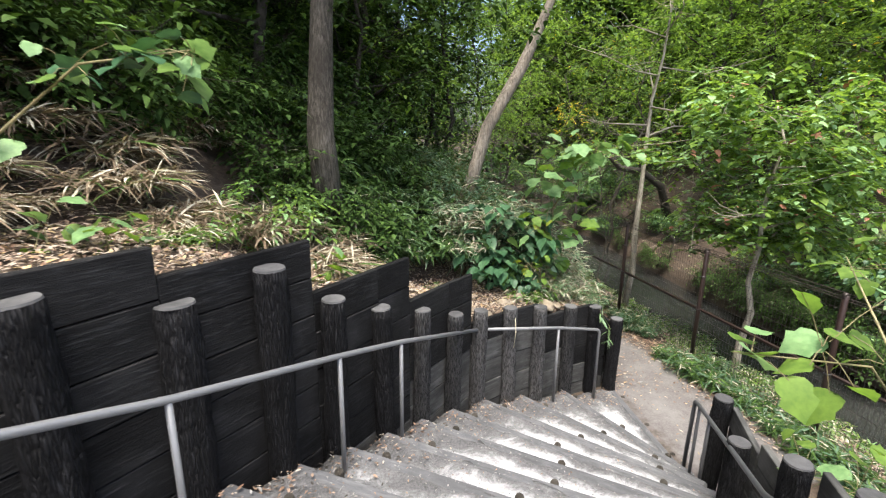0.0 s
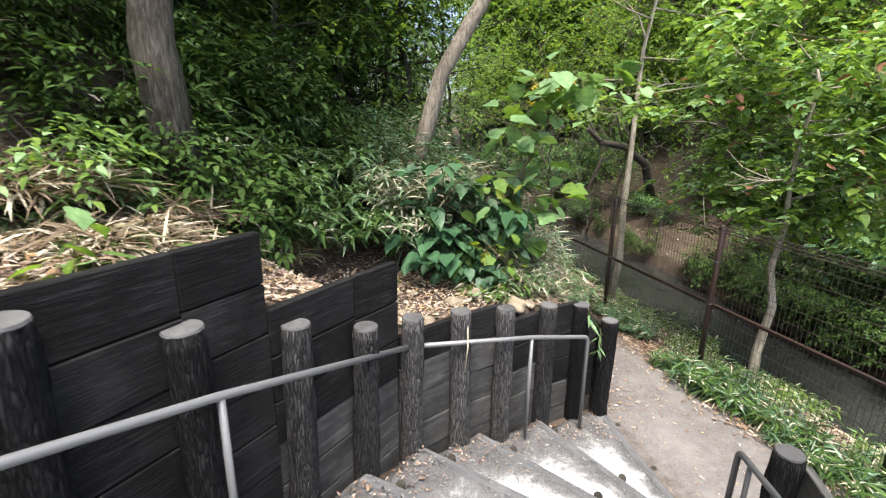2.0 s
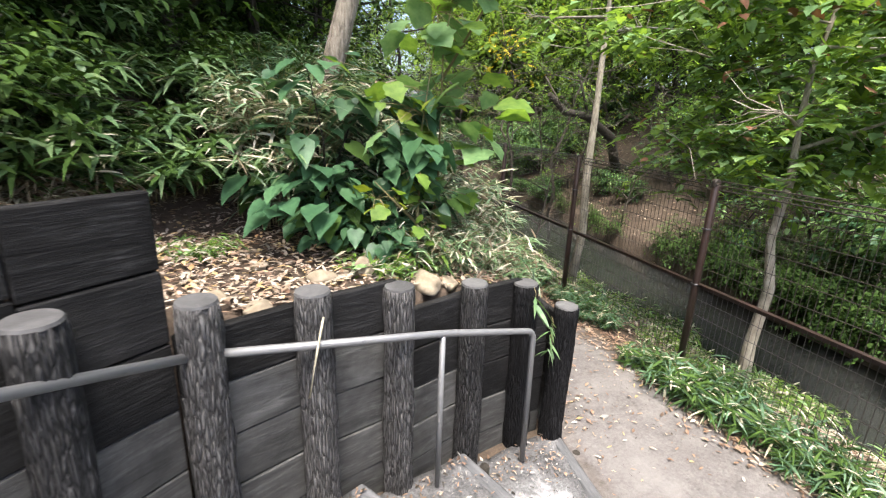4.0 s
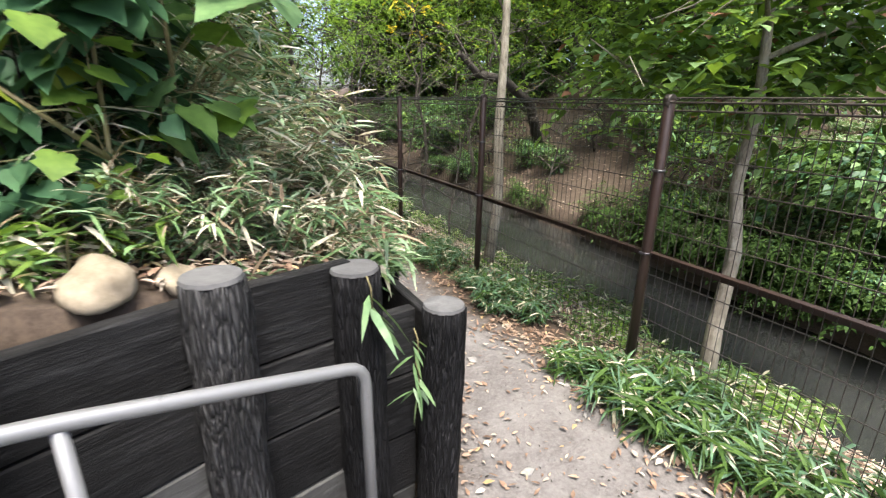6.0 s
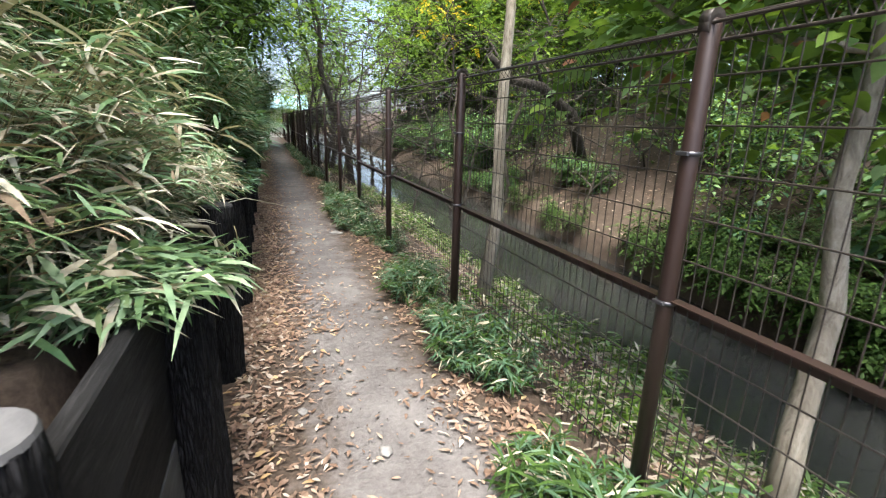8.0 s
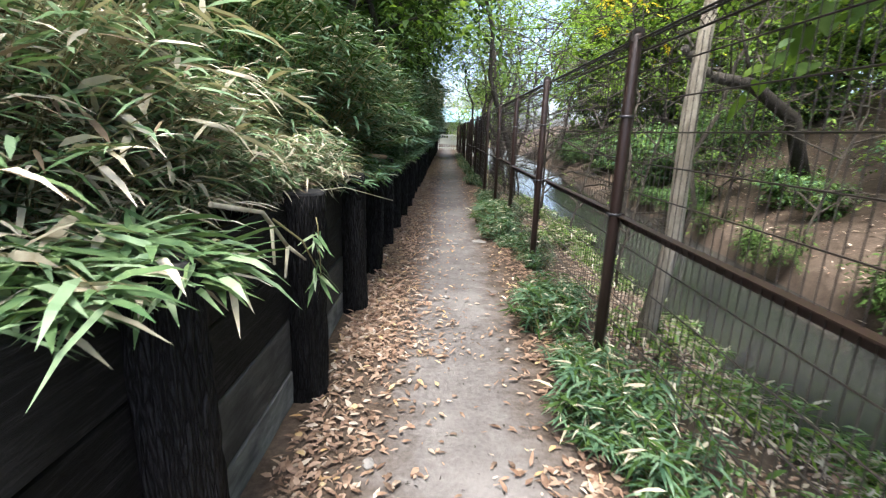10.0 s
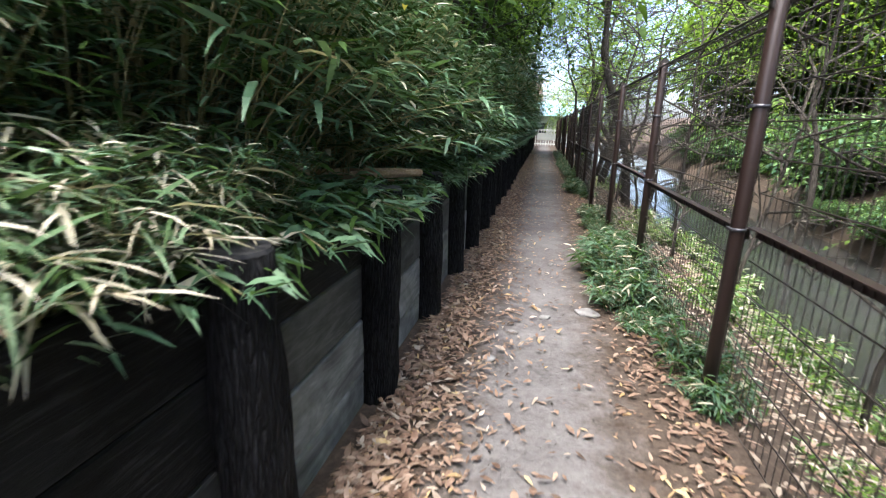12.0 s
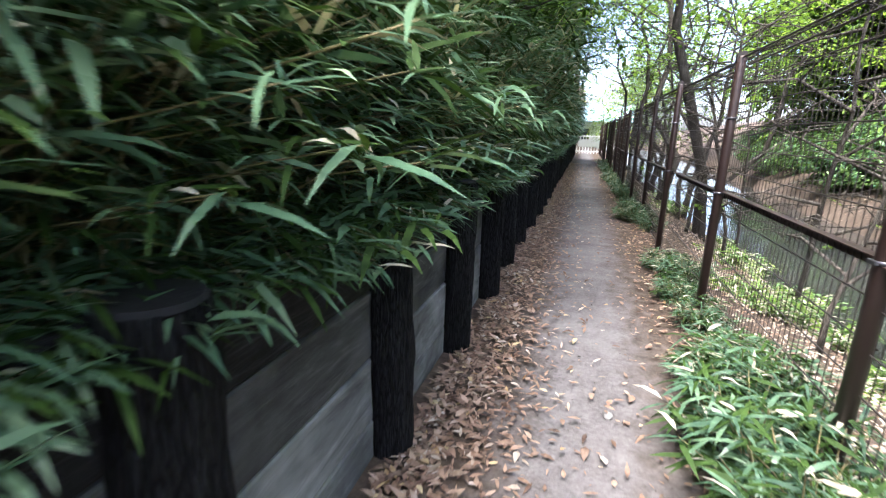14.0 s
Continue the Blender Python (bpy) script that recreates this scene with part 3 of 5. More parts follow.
# ---- stair ----
def build_step(k):
    o0, i0 = Vector(OUTER[k]), Vector(INNER[k])
    o1, i1 = Vector(OUTER[k + 1]), Vector(INNER[k + 1])
    z = FIRST + RISE * k
    t = thing("stair_step", (o0.x, o0.y, z), "pale gravel step held by a grey timber edge", "step", "stair steps", "structure")
    rng = random.Random(k)
    bm = bmesh.new()
    nu, nv = 26, 9
    grid = []
    for j in range(nv + 1):
        v = j / nv
        row = []
        for i in range(nu + 1):
            u = i / nu
            p = (o0.lerp(o1, v)).lerp(i0.lerp(i1, v), u)
            zz = noise.noise((p.x * 4, p.y * 4, k)) * 0.02 + noise.noise((p.x * 13, p.y * 13, k)) * 0.018 - 0.006 + 0.05 * v * v
            row.append(bm.verts.new((p.x - o0.x, p.y - o0.y, zz)))
        grid.append(row)
    for j in range(nv):
        for i in range(nu):
            bm.faces.new((grid[j][i], grid[j][i + 1], grid[j + 1][i + 1], grid[j + 1][i])).smooth = True
    rim = grid[0] + [r[-1] for r in grid[1:]] + list(reversed(grid[-1][:-1])) + [r[0] for r in reversed(grid[1:-1])]
    low = [bm.verts.new((v.co.x, v.co.y, -0.32)) for v in rim]
    for a in range(len(rim)):
        b = (a + 1) % len(rim)
        bm.faces.new((rim[a], low[a], low[b], rim[b]))
    bmesh.ops.recalc_face_normals(bm, faces=bm.faces)
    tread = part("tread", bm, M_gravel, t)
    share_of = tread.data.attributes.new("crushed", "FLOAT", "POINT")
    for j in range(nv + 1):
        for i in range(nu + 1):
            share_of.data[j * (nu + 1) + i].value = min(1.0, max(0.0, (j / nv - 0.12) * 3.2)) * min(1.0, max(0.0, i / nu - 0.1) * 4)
    d = i0 - o0
    ang = math.atan2(d.y, d.x)
    side = Vector((-d.y, d.x)).normalized() * -0.05
    bm = bmesh.new()
    box(bm, (d.length, 0.1, 0.15), (0, 0, 0), 0.02)
    for v in bm.verts:
        v.co.z += noise.noise((v.co.x * 3, v.co.y, k)) * 0.008
    e = part("timber_edge", bm, M_edging, t, "grey weathered timber edge")
    e.matrix_basis = pose((d.x / 2), (d.y / 2), -0.07, 0, 0, math.degrees(ang))
    down = Vector((d.y, -d.x)).normalized()
    if down.dot(o0 - o1) < 0:
        down = -down
    for f in (0.12, 0.47, 0.8):
        bm = bmesh.new()
        p = d * (f + rng.uniform(-0.04, 0.04)) + down * 0.085
        tube(bm, [(p.x, p.y, -0.25), (p.x, p.y, -0.025), (p.x, p.y, -0.012)], [0.032, 0.032, 0.026], 10)
        part("peg", bm, M_trunk_dark, t, "short round stake")


for k in range(len(OUTER) - 1):
    build_step(k)


# ---- handrail of galvanised pipe ----
def pipe(bm, pts, r, sides=10):
    tube(bm, pts, r, sides)


def rounded(pts, rad=0.07):
    """Rounds the corners of a line."""
    out = [Vector(pts[0])]
    for a, b, c in zip(pts, pts[1:], pts[2:]):
        a, b, c = Vector(a), Vector(b), Vector(c)
        p, q = b + (a - b).normalized() * rad, b + (c - b).normalized() * rad
        out += [p.lerp(b, s).lerp(b.lerp(q, s), s) for s in (0, 0.25, 0.5, 0.75, 1)]
    return out + [Vector(pts[-1])]


rail = thing("handrail", (0, 0, 0), "galvanised steel pipe handrail along the log wall of the stair", "handrail")
RAIL = [(-2.6, -0.1, 3.3), (-1.04, 1.79, 2.53), (-0.703, 2.19, 2.366), (-0.013, 3.012, 2.086), (0.445, 3.557, 1.888), (1.424, 4.708, 1.403)]
bm = bmesh.new()
pipe(bm, rounded(RAIL, 0.05), 0.019)
part("upper_rail", bm, M_galv, rail)
bm = bmesh.new()
pipe(bm, rounded([(1.424, 4.708, 1.404), (2.536, 5.04, 1.19), (3.2, 5.223, 1.03), (3.215, 5.23, 0.05)], 0.06), 0.019)
part("lower_rail", bm, M_galv, rail)
for x, y, z in ((-1.6, 1.11, 2.8), (-0.703, 2.19, 2.366), (-0.013, 3.012, 2.086), (0.445, 3.557, 1.888), (1.424, 4.708, 1.403), (2.536, 5.04, 1.19)):
    bm = bmesh.new()
    pipe(bm, [(x, y, z - 1.0), (x, y, z - 0.01)], 0.016)
    part("rail_post", bm, M_galv, rail)

# ---- inner side of the stair: logs, boards, dark rail ----
for k, (x, y, z0, z1) in enumerate(((3.49, 3.53, -0.05, 1.06), (3.02, 2.86, 0.3, 1.12), (2.75, 2.2, 0.6, 1.5), (2.45, 1.6, 0.9, 1.8), (2.1, 1.0, 1.2, 2.1))):
    log_post(x, y, z0, z1, 0.085, k + 90, "black-stained bark log post on the open side of the stair", "inner stair logs")
for a, b, top, foot in (((3.5, 3.5), (3.17, 2.9), 1.0, -0.1), ((3.14, 2.85), (2.85, 2.2), 1.12, 0.1), ((2.85, 2.2), (2.55, 1.6), 1.45, 0.4), ((2.55, 1.6), (2.2, 1.0), 1.75, 0.7)):
    plank_panel(a, b, top, foot, "weathered grey planks on the open side of the stair", "inner stair panels", 9, 0.22, 0.09)
irail = thing("handrail", (0, 0, 0), "dark steel pipe handrail on the open side of the stair", "handrail")
bm = bmesh.new()
pipe(bm, rounded([(3.40, 3.76, 0.0), (3.41, 3.75, 0.9), (2.66, 2.3, 1.2), (1.95, 1.0, 1.9)], 0.05), 0.02)
part("rail", bm, M_darkrail, irail)
for x, y, z in ((3.33, 3.6, 0.93), (3.2, 3.34, 0.98), (2.66, 2.3, 1.2), (2.2, 1.45, 1.65)):
    bm = bmesh.new()
    pipe(bm, [(x, y, z - 0.95), (x, y, z)], 0.016)
    part("rail_post", bm, M_darkrail, irail)


# ---- mesh fence ----
def fence_bay():
    """One bay of the fence: post at the start, welded wire panel, angle rail and rolled top."""
    f = thing("fence_bay", (FENCE_X, POST_Y, 0), "brown steel wire mesh fence bay with a rail at half height", "fence", "stream fence")
    bm = bmesh.new()
    tube(bm, [(0, 0, -0.4), (0, 0, 1.81), (0, 0, 1.825)], [0.031, 0.031, 0.022], 14)
    post = part("post", bm, M_fence, f, "round brown steel post")
    for z in (0.9, 1.42):
        bm = bmesh.new()
        tube(bm, [(0.0, 0.0, z - 0.007), (0, 0, z + 0.007)], 0.036, 14)
        box(bm, (0.012, 0.05, 0.014), (-0.035, 0.0, z), 0.002)
        part("clamp_band", bm, M_band, post)
    bm = bmesh.new()
    for z in (1.802, 1.822):
        tube(bm, [(0.0, -0.02, z), (0.0, 0.02, z)], 0.034, 10)
    part("cap_bracket", bm, M_wire, post)
    bm = bmesh.new()
    box(bm, (0.045, BAY, 0.006), (0.03, BAY / 2, 0.9), 0)
    box(bm, (0.006, BAY, 0.045), (0.05, BAY / 2, 0.878), 0)
    part("mid_rail", bm, M_fence, f, "brown steel angle rail")
    bm = bmesh.new()
    for k in range(40):
        y = 0.025 + 0.05 * k
        tube(bm, [(0.045, y, -0.05), (0.045, y, 1.74)], 0.0023, 4, False)
    tagged(part("wire_mesh", bm, M_wire, f), kind="stuff")
    for z in (0.0, 0.15, 0.3, 0.45, 0.6, 0.75, 1.05, 1.2, 1.35, 1.5, 1.65):
        bm = bmesh.new()
        tube(bm, [(0.04, 0, z), (0.04, BAY, z)], 0.0034, 5, False)
        part("level_wire", bm, M_wire, f)
    # rolled top: three long wires and a triangle of wire at every upright
    corners = [(0.045, 1.755), (0.0, 1.8), (0.08, 1.825)]
    bm = bmesh.new()
    for x, z in corners:
        tube(bm, [(x, 0, z), (x, BAY, z)], 0.0055, 6, False)
    for k in range(40):
        y = 0.025 + 0.05 * k
        tube(bm, [(*corners[0][:1], y, corners[0][1]), (corners[1][0], y, corners[1][1]), (corners[2][0], y, corners[2][1]), (corners[0][0], y, corners[0][1] - 0.002)], 0.003, 4, False)
    tagged(part("rolled_top", bm, M_wire, f, "triangular rolled top of black wire"), kind="stuff")
    return f


bay = fence_bay()
for k in range(-3, 21):
    if k:
        copy_thing(bay, pose(FENCE_X + (0.02 if k % 3 else -0.01), POST_Y + BAY * k, -0.01 * (k % 2), 0, 0, 0))


# ---- plants ----
def sasa(name, at, culms, tall, spread, leaf, mats, share_of, label, seed, lean=(0, 0), category="bamboo grass", width=0.125, droop=0.18):
    """A clump of bamboo grass: thin culms with whorls of long narrow leaves."""
    rng = np.random.default_rng(seed)
    t = thing(name, at, label, category)
    bm = bmesh.new()
    P, D, L, bend = [], [], [], []
    sag = droop
    for c in range(culms):
        a, r = rng.uniform(0, 6.28), spread * math.sqrt(rng.uniform(0, 1))
        foot = np.array((math.cos(a) * r * 0.6, math.sin(a) * r * 0.6, 0))
        h = tall * rng.uniform(0.45, 1.0)
        out = np.array((math.cos(a), math.sin(a), 0)) * rng.uniform(0.1, 0.7) * spread + np.array((*lean, 0)) * rng.uniform(0.3, 1)
        pts = [foot + out * s * s + np.array((0, 0, h * (s - sag * s * s))) for s in (0, 0.35, 0.7, 1.0)]
        tube(bm, pts, [0.004, 0.0035, 0.003, 0.0015], 3, False)
        for s in (0.3, 0.45, 0.6, 0.75, 0.88, 1.0):
            p = foot + out * s * s + np.array((0, 0, h * (s - sag * s * s)))
            k = rng.integers(2, 4) if s < 1 else rng.integers(5, 8)
            for _ in range(k):
                b = rng.uniform(0, 6.28)
                P.append(p + rng.normal(size=3) * 0.012)
                D.append((math.cos(b), math.sin(b), rng.uniform(-0.25, 0.75)) + 0.5 * out / max(spread, 0.1))
                L.append(leaf * rng.uniform(0.6, 1.25))
                bend.append(rng.uniform(0.1, 0.55))
    tagged(part("cane", bm, M_culm, t), kind="stuff")
    n = len(P)
    L = np.array(L)
    idx = rng.choice(len(mats), n, p=share_of)
    leaf_part("leaves", t, leaves("leaves", np.array(P), np.array(D), L, L * width * rng.uniform(0.8, 1.2, n), mats, idx, rng, np.array(bend), "blade", 0.75))
    return t


def shrub(name, at, r, tall, count, leaf, mats, share_of, label, seed, shape="oval", ratio=0.46, stems=9, category="shrub"):
    """A shrub: bent stems that fork, with leaves in loose clusters round the shoots."""
    rng = np.random.default_rng(seed)
    t = thing(name, at, label, category)
    bm = bmesh.new()
    tips = []
    for s in range(stems):
        a = rng.uniform(0, 6.28)
        end = np.array((math.cos(a) * r * rng.uniform(0.2, 1), math.sin(a) * r * rng.uniform(0.2, 1), tall * rng.uniform(0.45, 1)))
        mid = end * np.array((0.35, 0.35, 0.6)) + rng.normal(size=3) * 0.05 * r
        tube(bm, [(0, 0, -0.1), mid, end], [0.012, 0.008, 0.003], 4, False)
        for q in range(5):
            w = rng.uniform(0.3, 1)
            o = mid + (end - mid) * w if w > 0.5 else mid * w * 2
            tw = o + rng.normal(size=3) * np.array((0.35, 0.35, 0.22)) * r
            tube(bm, [o, tw], [0.004, 0.002], 3, False)
            tips.append(tw)
        tips.append(end)
    tagged(part("branchwork", bm, M_trunk_dark, t), kind="stuff")
    tips = np.array(tips)
    if shape == "heart":
        c = tips[rng.integers(0, len(tips), count)]
        P = c + rng.normal(size=(count, 3)) * np.array((0.14, 0.14, 0.1)) * r
        D = unit((P - c) * np.array((1, 1, 0.4)) + P * np.array((0.5, 0.5, 0))) + np.array((0, 0, -0.35)) + rng.normal(size=(count, 3)) * 0.25
    else:
        P, D = sprays(rng, tips, count, leaf, np.array((0.1, 0.1, 0.1)) * r, 0.6)
        count = len(P)
    P[:, 2] = np.maximum(P[:, 2], 0.02)
    L = leaf * rng.uniform(0.55, 1.3, count)
    leaf_part("leaves", t, leaves("leaves", P, D, L, L * ratio, mats, rng.choice(len(mats), count, p=share_of), rng, rng.uniform(0.05, 0.4, count), shape, 0.8))
    return t


def tree(name, at, tall, r0, lean, crown_low, crown_r, count, leaf, mats, share_of, bark, label, seed, limbs=14, shape="oval", ratio=0.55, crook=0.12, flat=0.35, category="tree"):
    """A tree: tapered bent trunk, limbs that fork into twigs, leaves in flat sprays round the twigs."""
    rng = np.random.default_rng(seed)
    t = thing(name, at, label, category)
    n = 9
    line = [np.array((lean[0] * s + (rng.normal() * crook if 0 < k else 0), lean[1] * s + (rng.normal() * crook if 0 < k else 0), tall * s - 0.3 * (k == 0))) for k, s in enumerate(np.linspace(0, 1, n))]
    bm = bmesh.new()
    tube(bm, line, [r0 * (1.25 if k == 0 else 1 - 0.8 * k / (n - 1)) for k in range(n)], 10)
    for v in bm.verts:
        v.co += Vector((noise.noise(v.co * 5), noise.noise(v.co * 5 + Vector((9, 0, 0))), 0)) * r0 * 0.25
    part("trunk", bm, bark, t)
    tips = []
    twigs = bmesh.new()
    for b in range(limbs):
        s = crown_low / tall + (1 - crown_low / tall) * (b + rng.uniform(0, 1)) / limbs
        k = min(int(s * (n - 1)), n - 2)
        o = line[k] + (line[k + 1] - line[k]) * (s * (n - 1) - k)
        a = b * 2.4 + rng.uniform(-0.5, 0.5)
        reach = crown_r * rng.uniform(0.6, 1.1) * (1.15 - 0.6 * abs(s - 0.6))
        end = o + np.array((math.cos(a) * reach, math.sin(a) * reach, reach * rng.uniform(-0.05, 0.55)))
        mid = (o + end) / 2 + rng.normal(size=3) * 0.1 * reach
        rb = r0 * 0.42 * (1.1 - s)
        bm = bmesh.new()
        tube(bm, [o, mid, end], [rb + 0.008, rb * 0.6 + 0.005, 0.004], 5, False)
        part("limb", bm, bark, t)
        for q in range(7):
            w = rng.uniform(0.25, 1)
            p = o + (mid - o) * w * 2 if w < 0.5 else mid + (end - mid) * (w - 0.5) * 2
            e = p + rng.normal(size=3) * np.array((0.33, 0.33, 0.15)) * crown_r * 0.8
            tube(twigs, [p, (p + e) / 2 + rng.normal(size=3) * 0.04, e], [0.008, 0.005, 0.002], 3, False)
            tips += [e, (p + e) / 2]
        tips.append(end)
    tagged(part("branchwork", twigs, bark, t), kind="stuff")
    tips = np.array(tips)
    P, D = sprays(rng, tips, count, leaf, np.array((0.17, 0.17, 0.17 * flat)) * crown_r, 0.4)
    free = ~((P[:, 0] + at[0] > 3.5) & (P[:, 0] + at[0] < 5.5) & (P[:, 2] + at[2] < 3.0))
    P, D = P[free], D[free]
    count = len(P)
    L = leaf * rng.uniform(0.6, 1.3, count)
    leaf_part("crown", t, leaves("crown", P, D, L, L * ratio, mats, rng.choice(len(mats), count, p=share_of), rng, rng.uniform(0.05, 0.35, count), shape, 0.85))
    return t


def put(proto, x, y, z=None, turn=0.0, size=1.0, tilt=(0, 0)):
    return copy_thing(proto, pose(x, y, h1(x, y) - 0.03 if z is None else z, tilt[0], tilt[1], turn) @ Matrix.Scale(size, 4))


rng = np.random.default_rng(11)

# -- named trees --
tree("tree", (5.82, 8.62, -0.25), 7.0, 0.062, (0.75, 0.5), 3.6, 1.7, 1500, 0.11, [M_leaf_bright, M_leaf], [0.6, 0.4], M_trunk_pale,
     "slender pale-barked tree standing behind the mesh fence", 3, 12, crook=0.03)
tree("tree", (6.05, 5.82, -0.3), 4.2, 0.06, (0.5, 0.3), 1.9, 1.65, 10000, 0.1, [M_leaf_bright, M_leaf, M_leaf_pale, M_leaf_rust], [0.45, 0.25, 0.27, 0.03], M_trunk_pale,
     "crooked pale young tree with broad leaves beside the stream", 4, 14, crook=0.07, shape="heart", ratio=0.8)
tree("tree", (-0.05, 5.65, h1(-0.05, 5.65)), 10.0, 0.145, (-0.1, 0.3), 3.0, 2.6, 6000, 0.11, [M_leaf_dark, M_leaf], [0.7, 0.3], M_trunk,
     "thick grey-brown forest tree on the slope", 5, 16)
tree("tree", (1.75, 8.25, h1(1.75, 8.25)), 8.5, 0.145, (3.9, 0.6), 4.2, 2.2, 1700, 0.11, [M_leaf, M_leaf_bright], [0.6, 0.4], M_trunk_mid,
     "leaning grey-brown tree on the slope above the path", 6, 14, crook=0.05)

# -- prototypes of the wood, placed many times --
tall_a = tree("tree", (-4.5, 7.5, h1(-4.5, 7.5)), 9.5, 0.13, (0.4, 0.3), 1.6, 2.6, 5600, 0.17, [M_leaf_dark, M_leaf], [0.65, 0.35], M_trunk_dark, "dark leafy forest tree on the hillside", 21, 18)
tall_b = tree("tree", (0.6, 11.0, h1(0.6, 11.0)), 9.0, 0.1, (-0.3, 0.4), 1.5, 2.3, 5600, 0.16, [M_leaf_dark, M_leaf, M_leaf_bright], [0.45, 0.4, 0.15], M_trunk_dark, "dense forest tree on the hillside", 22, 18)
bank_a = tree("tree", (13.4, 9.6, h1(13.4, 9.6)), 6.0, 0.09, (-0.5, 0.2), 0.8, 2.0, 6000, 0.14, [M_leaf_bright, M_leaf, M_leaf_yellow], [0.55, 0.41, 0.04], M_trunk, "light green broadleaf tree on the far bank", 23, 18)
bank_b = tree("tree", (14.0, 13.5, h1(14.0, 13.5)), 7.5, 0.1, (-0.9, 0.5), 1.4, 2.4, 5000, 0.15, [M_leaf, M_leaf_bright], [0.3, 0.7], M_trunk_dark, "green broadleaf tree on the far bank", 24, 18)
bare_a = tree("tree", (6.5, 24.5, -0.5), 7.5, 0.06, (0.6, 0.4), 2.8, 1.6, 1300, 0.1, [M_leaf_bright, M_leaf], [0.6, 0.4], M_trunk, "thin many-branched tree beside the stream", 25, 16, crook=0.16)

for x, y, s in ((-3.0, 10.0, 1.1), (-6.5, 4.5, 1.1), (-5.5, 11.5, 1.3), (-8.0, 8.0, 1.3), (-2.0, 14.0, 1.2), (-9.5, 2.0, 1.3), (-1.2, 8.2, 0.8), (-5.2, 6.0, 0.75), (-11.0, 13.0, 1.6), (-6.0, 18.0, 1.5)):
    put(tall_a, x, y, None, rng.uniform(0, 360), s * rng.uniform(0.9, 1.1))
for x, y, s in ((-0.6, 14.5, 1.1), (0.3, 18.0, 1.0), (-1.8, 18.5, 1.2), (0.2, 22.5, 1.1), (-0.3, 26.5, 1.2), (0.8, 31.5, 1.1), (0.2, 36.0, 1.2), (1.2, 40.5, 1.0), (-2.5, 23.0, 1.4), (0.4, 9.6, 0.7), (3.0, 13.0, 0.9), (1.3, 13.2, 1.1), (2.1, 16.6, 1.05), (2.3, 20.6, 1.1), (1.9, 24.8, 1.2)):
    put(tall_b, x, y, None, rng.uniform(0, 360), s * rng.uniform(0.9, 1.1))
for x, y, s in ((13.2, 2.0, 1.0), (12.0, -1.5, 1.1), (13.8, 18.5, 0.9), (15.0, 26.0, 1.2), (16.0, 11.0, 1.5)):
    put(bank_a, x, y, None, rng.uniform(0, 360), s * rng.uniform(0.9, 1.1))
for x, y, s in ((16.0, 17.5, 1.2), (15.5, 23.0, 1.1), (18.0, 21.0, 1.4), (15.0, 29.0, 1.2), (14.5, 35.0, 1.3), (17.5, 15.0, 1.6), (12.8, 12.2, 0.8)):
    put(bank_b, x, y, None, rng.uniform(0, 360), s * rng.uniform(0.9, 1.1))
for x, y, s in ((6.3, 20.5, 0.8), (6.6, 27.0, 1.0), (7.5, 31.0, 1.1), (9.6, 15.4, 1.0), (9.9, 19.0, 0.9), (6.9, 35.0, 1.0)):
    put(bare_a, x, y, None, rng.uniform(0, 360), s)

canopy = tree("tree", (1.9, 13.6, h1(1.9, 13.6)), 6.5, 0.07, (1.5, 0.5), 3.4, 2.0, 2400, 0.1, [M_leaf_bright, M_leaf], [0.75, 0.25], M_trunk_dark, "slim tree with light green leaves leaning over the path", 26, 14)
for x, y, s in ((2.2, 18.8, 1.05), (2.0, 23.4, 1.15), (2.4, 28.0, 1.1), (2.2, 33.0, 1.2), (0.2, 13.0, 1.2), (-1.5, 11.5, 1.2), (6.6, 21.8, 0.9), (9.0, 45.0, 1.3), (8.6, 26.0, 1.2)):
    put(canopy, x, y, None, rng.uniform(-40, 40), s)
far_wood = tree("tree", (-14, 22, h1(-14, 22)), 9.0, 0.14, (0.3, 0.2), 0.4, 3.0, 9000, 0.3, [M_leaf_dark, M_leaf, M_leaf_bright], [0.2, 0.38, 0.42], M_trunk_dark, "dense leafy tree of the wood behind", 28, 20)
for k in range(44):
    ang = radians(-75 + 3.6 * k)
    rad = 24 + 8 * (k % 3)
    if ang > 0.1 or ang < -0.45:
        put(far_wood, 3 - rad * math.sin(ang), 9 + rad * abs(math.cos(ang)) * 1.3, None, rng.uniform(0, 360), rng.uniform(1.1, 1.7))
for k in range(30):
    ang = radians(-60 + 6.2 * k)
    rad = 27 + 9 * (k % 3)
    if -0.4 < ang < 0.12:
        continue
    put((tall_a, tall_b, bank_b)[k % 3] if ang > 0 else (bank_a, bank_b)[k % 2], 3 - rad * math.sin(ang) * (0.8 if ang > 0 else 1), 8 + rad * abs(math.cos(ang)) * 1.5, None, rng.uniform(0, 360), rng.uniform(1.6, 2.2))
for x, y, s in ((-6, 24, 1.6), (-3, 29, 1.6), (-1.0, 44, 1.5), (-4, 36, 1.8), (16, 37, 1.6), (-1.5, 52, 1.7), (16, 46, 1.8)):
    put(tall_b if x < 5 else bank_b, x, y, None, rng.uniform(0, 360), s)
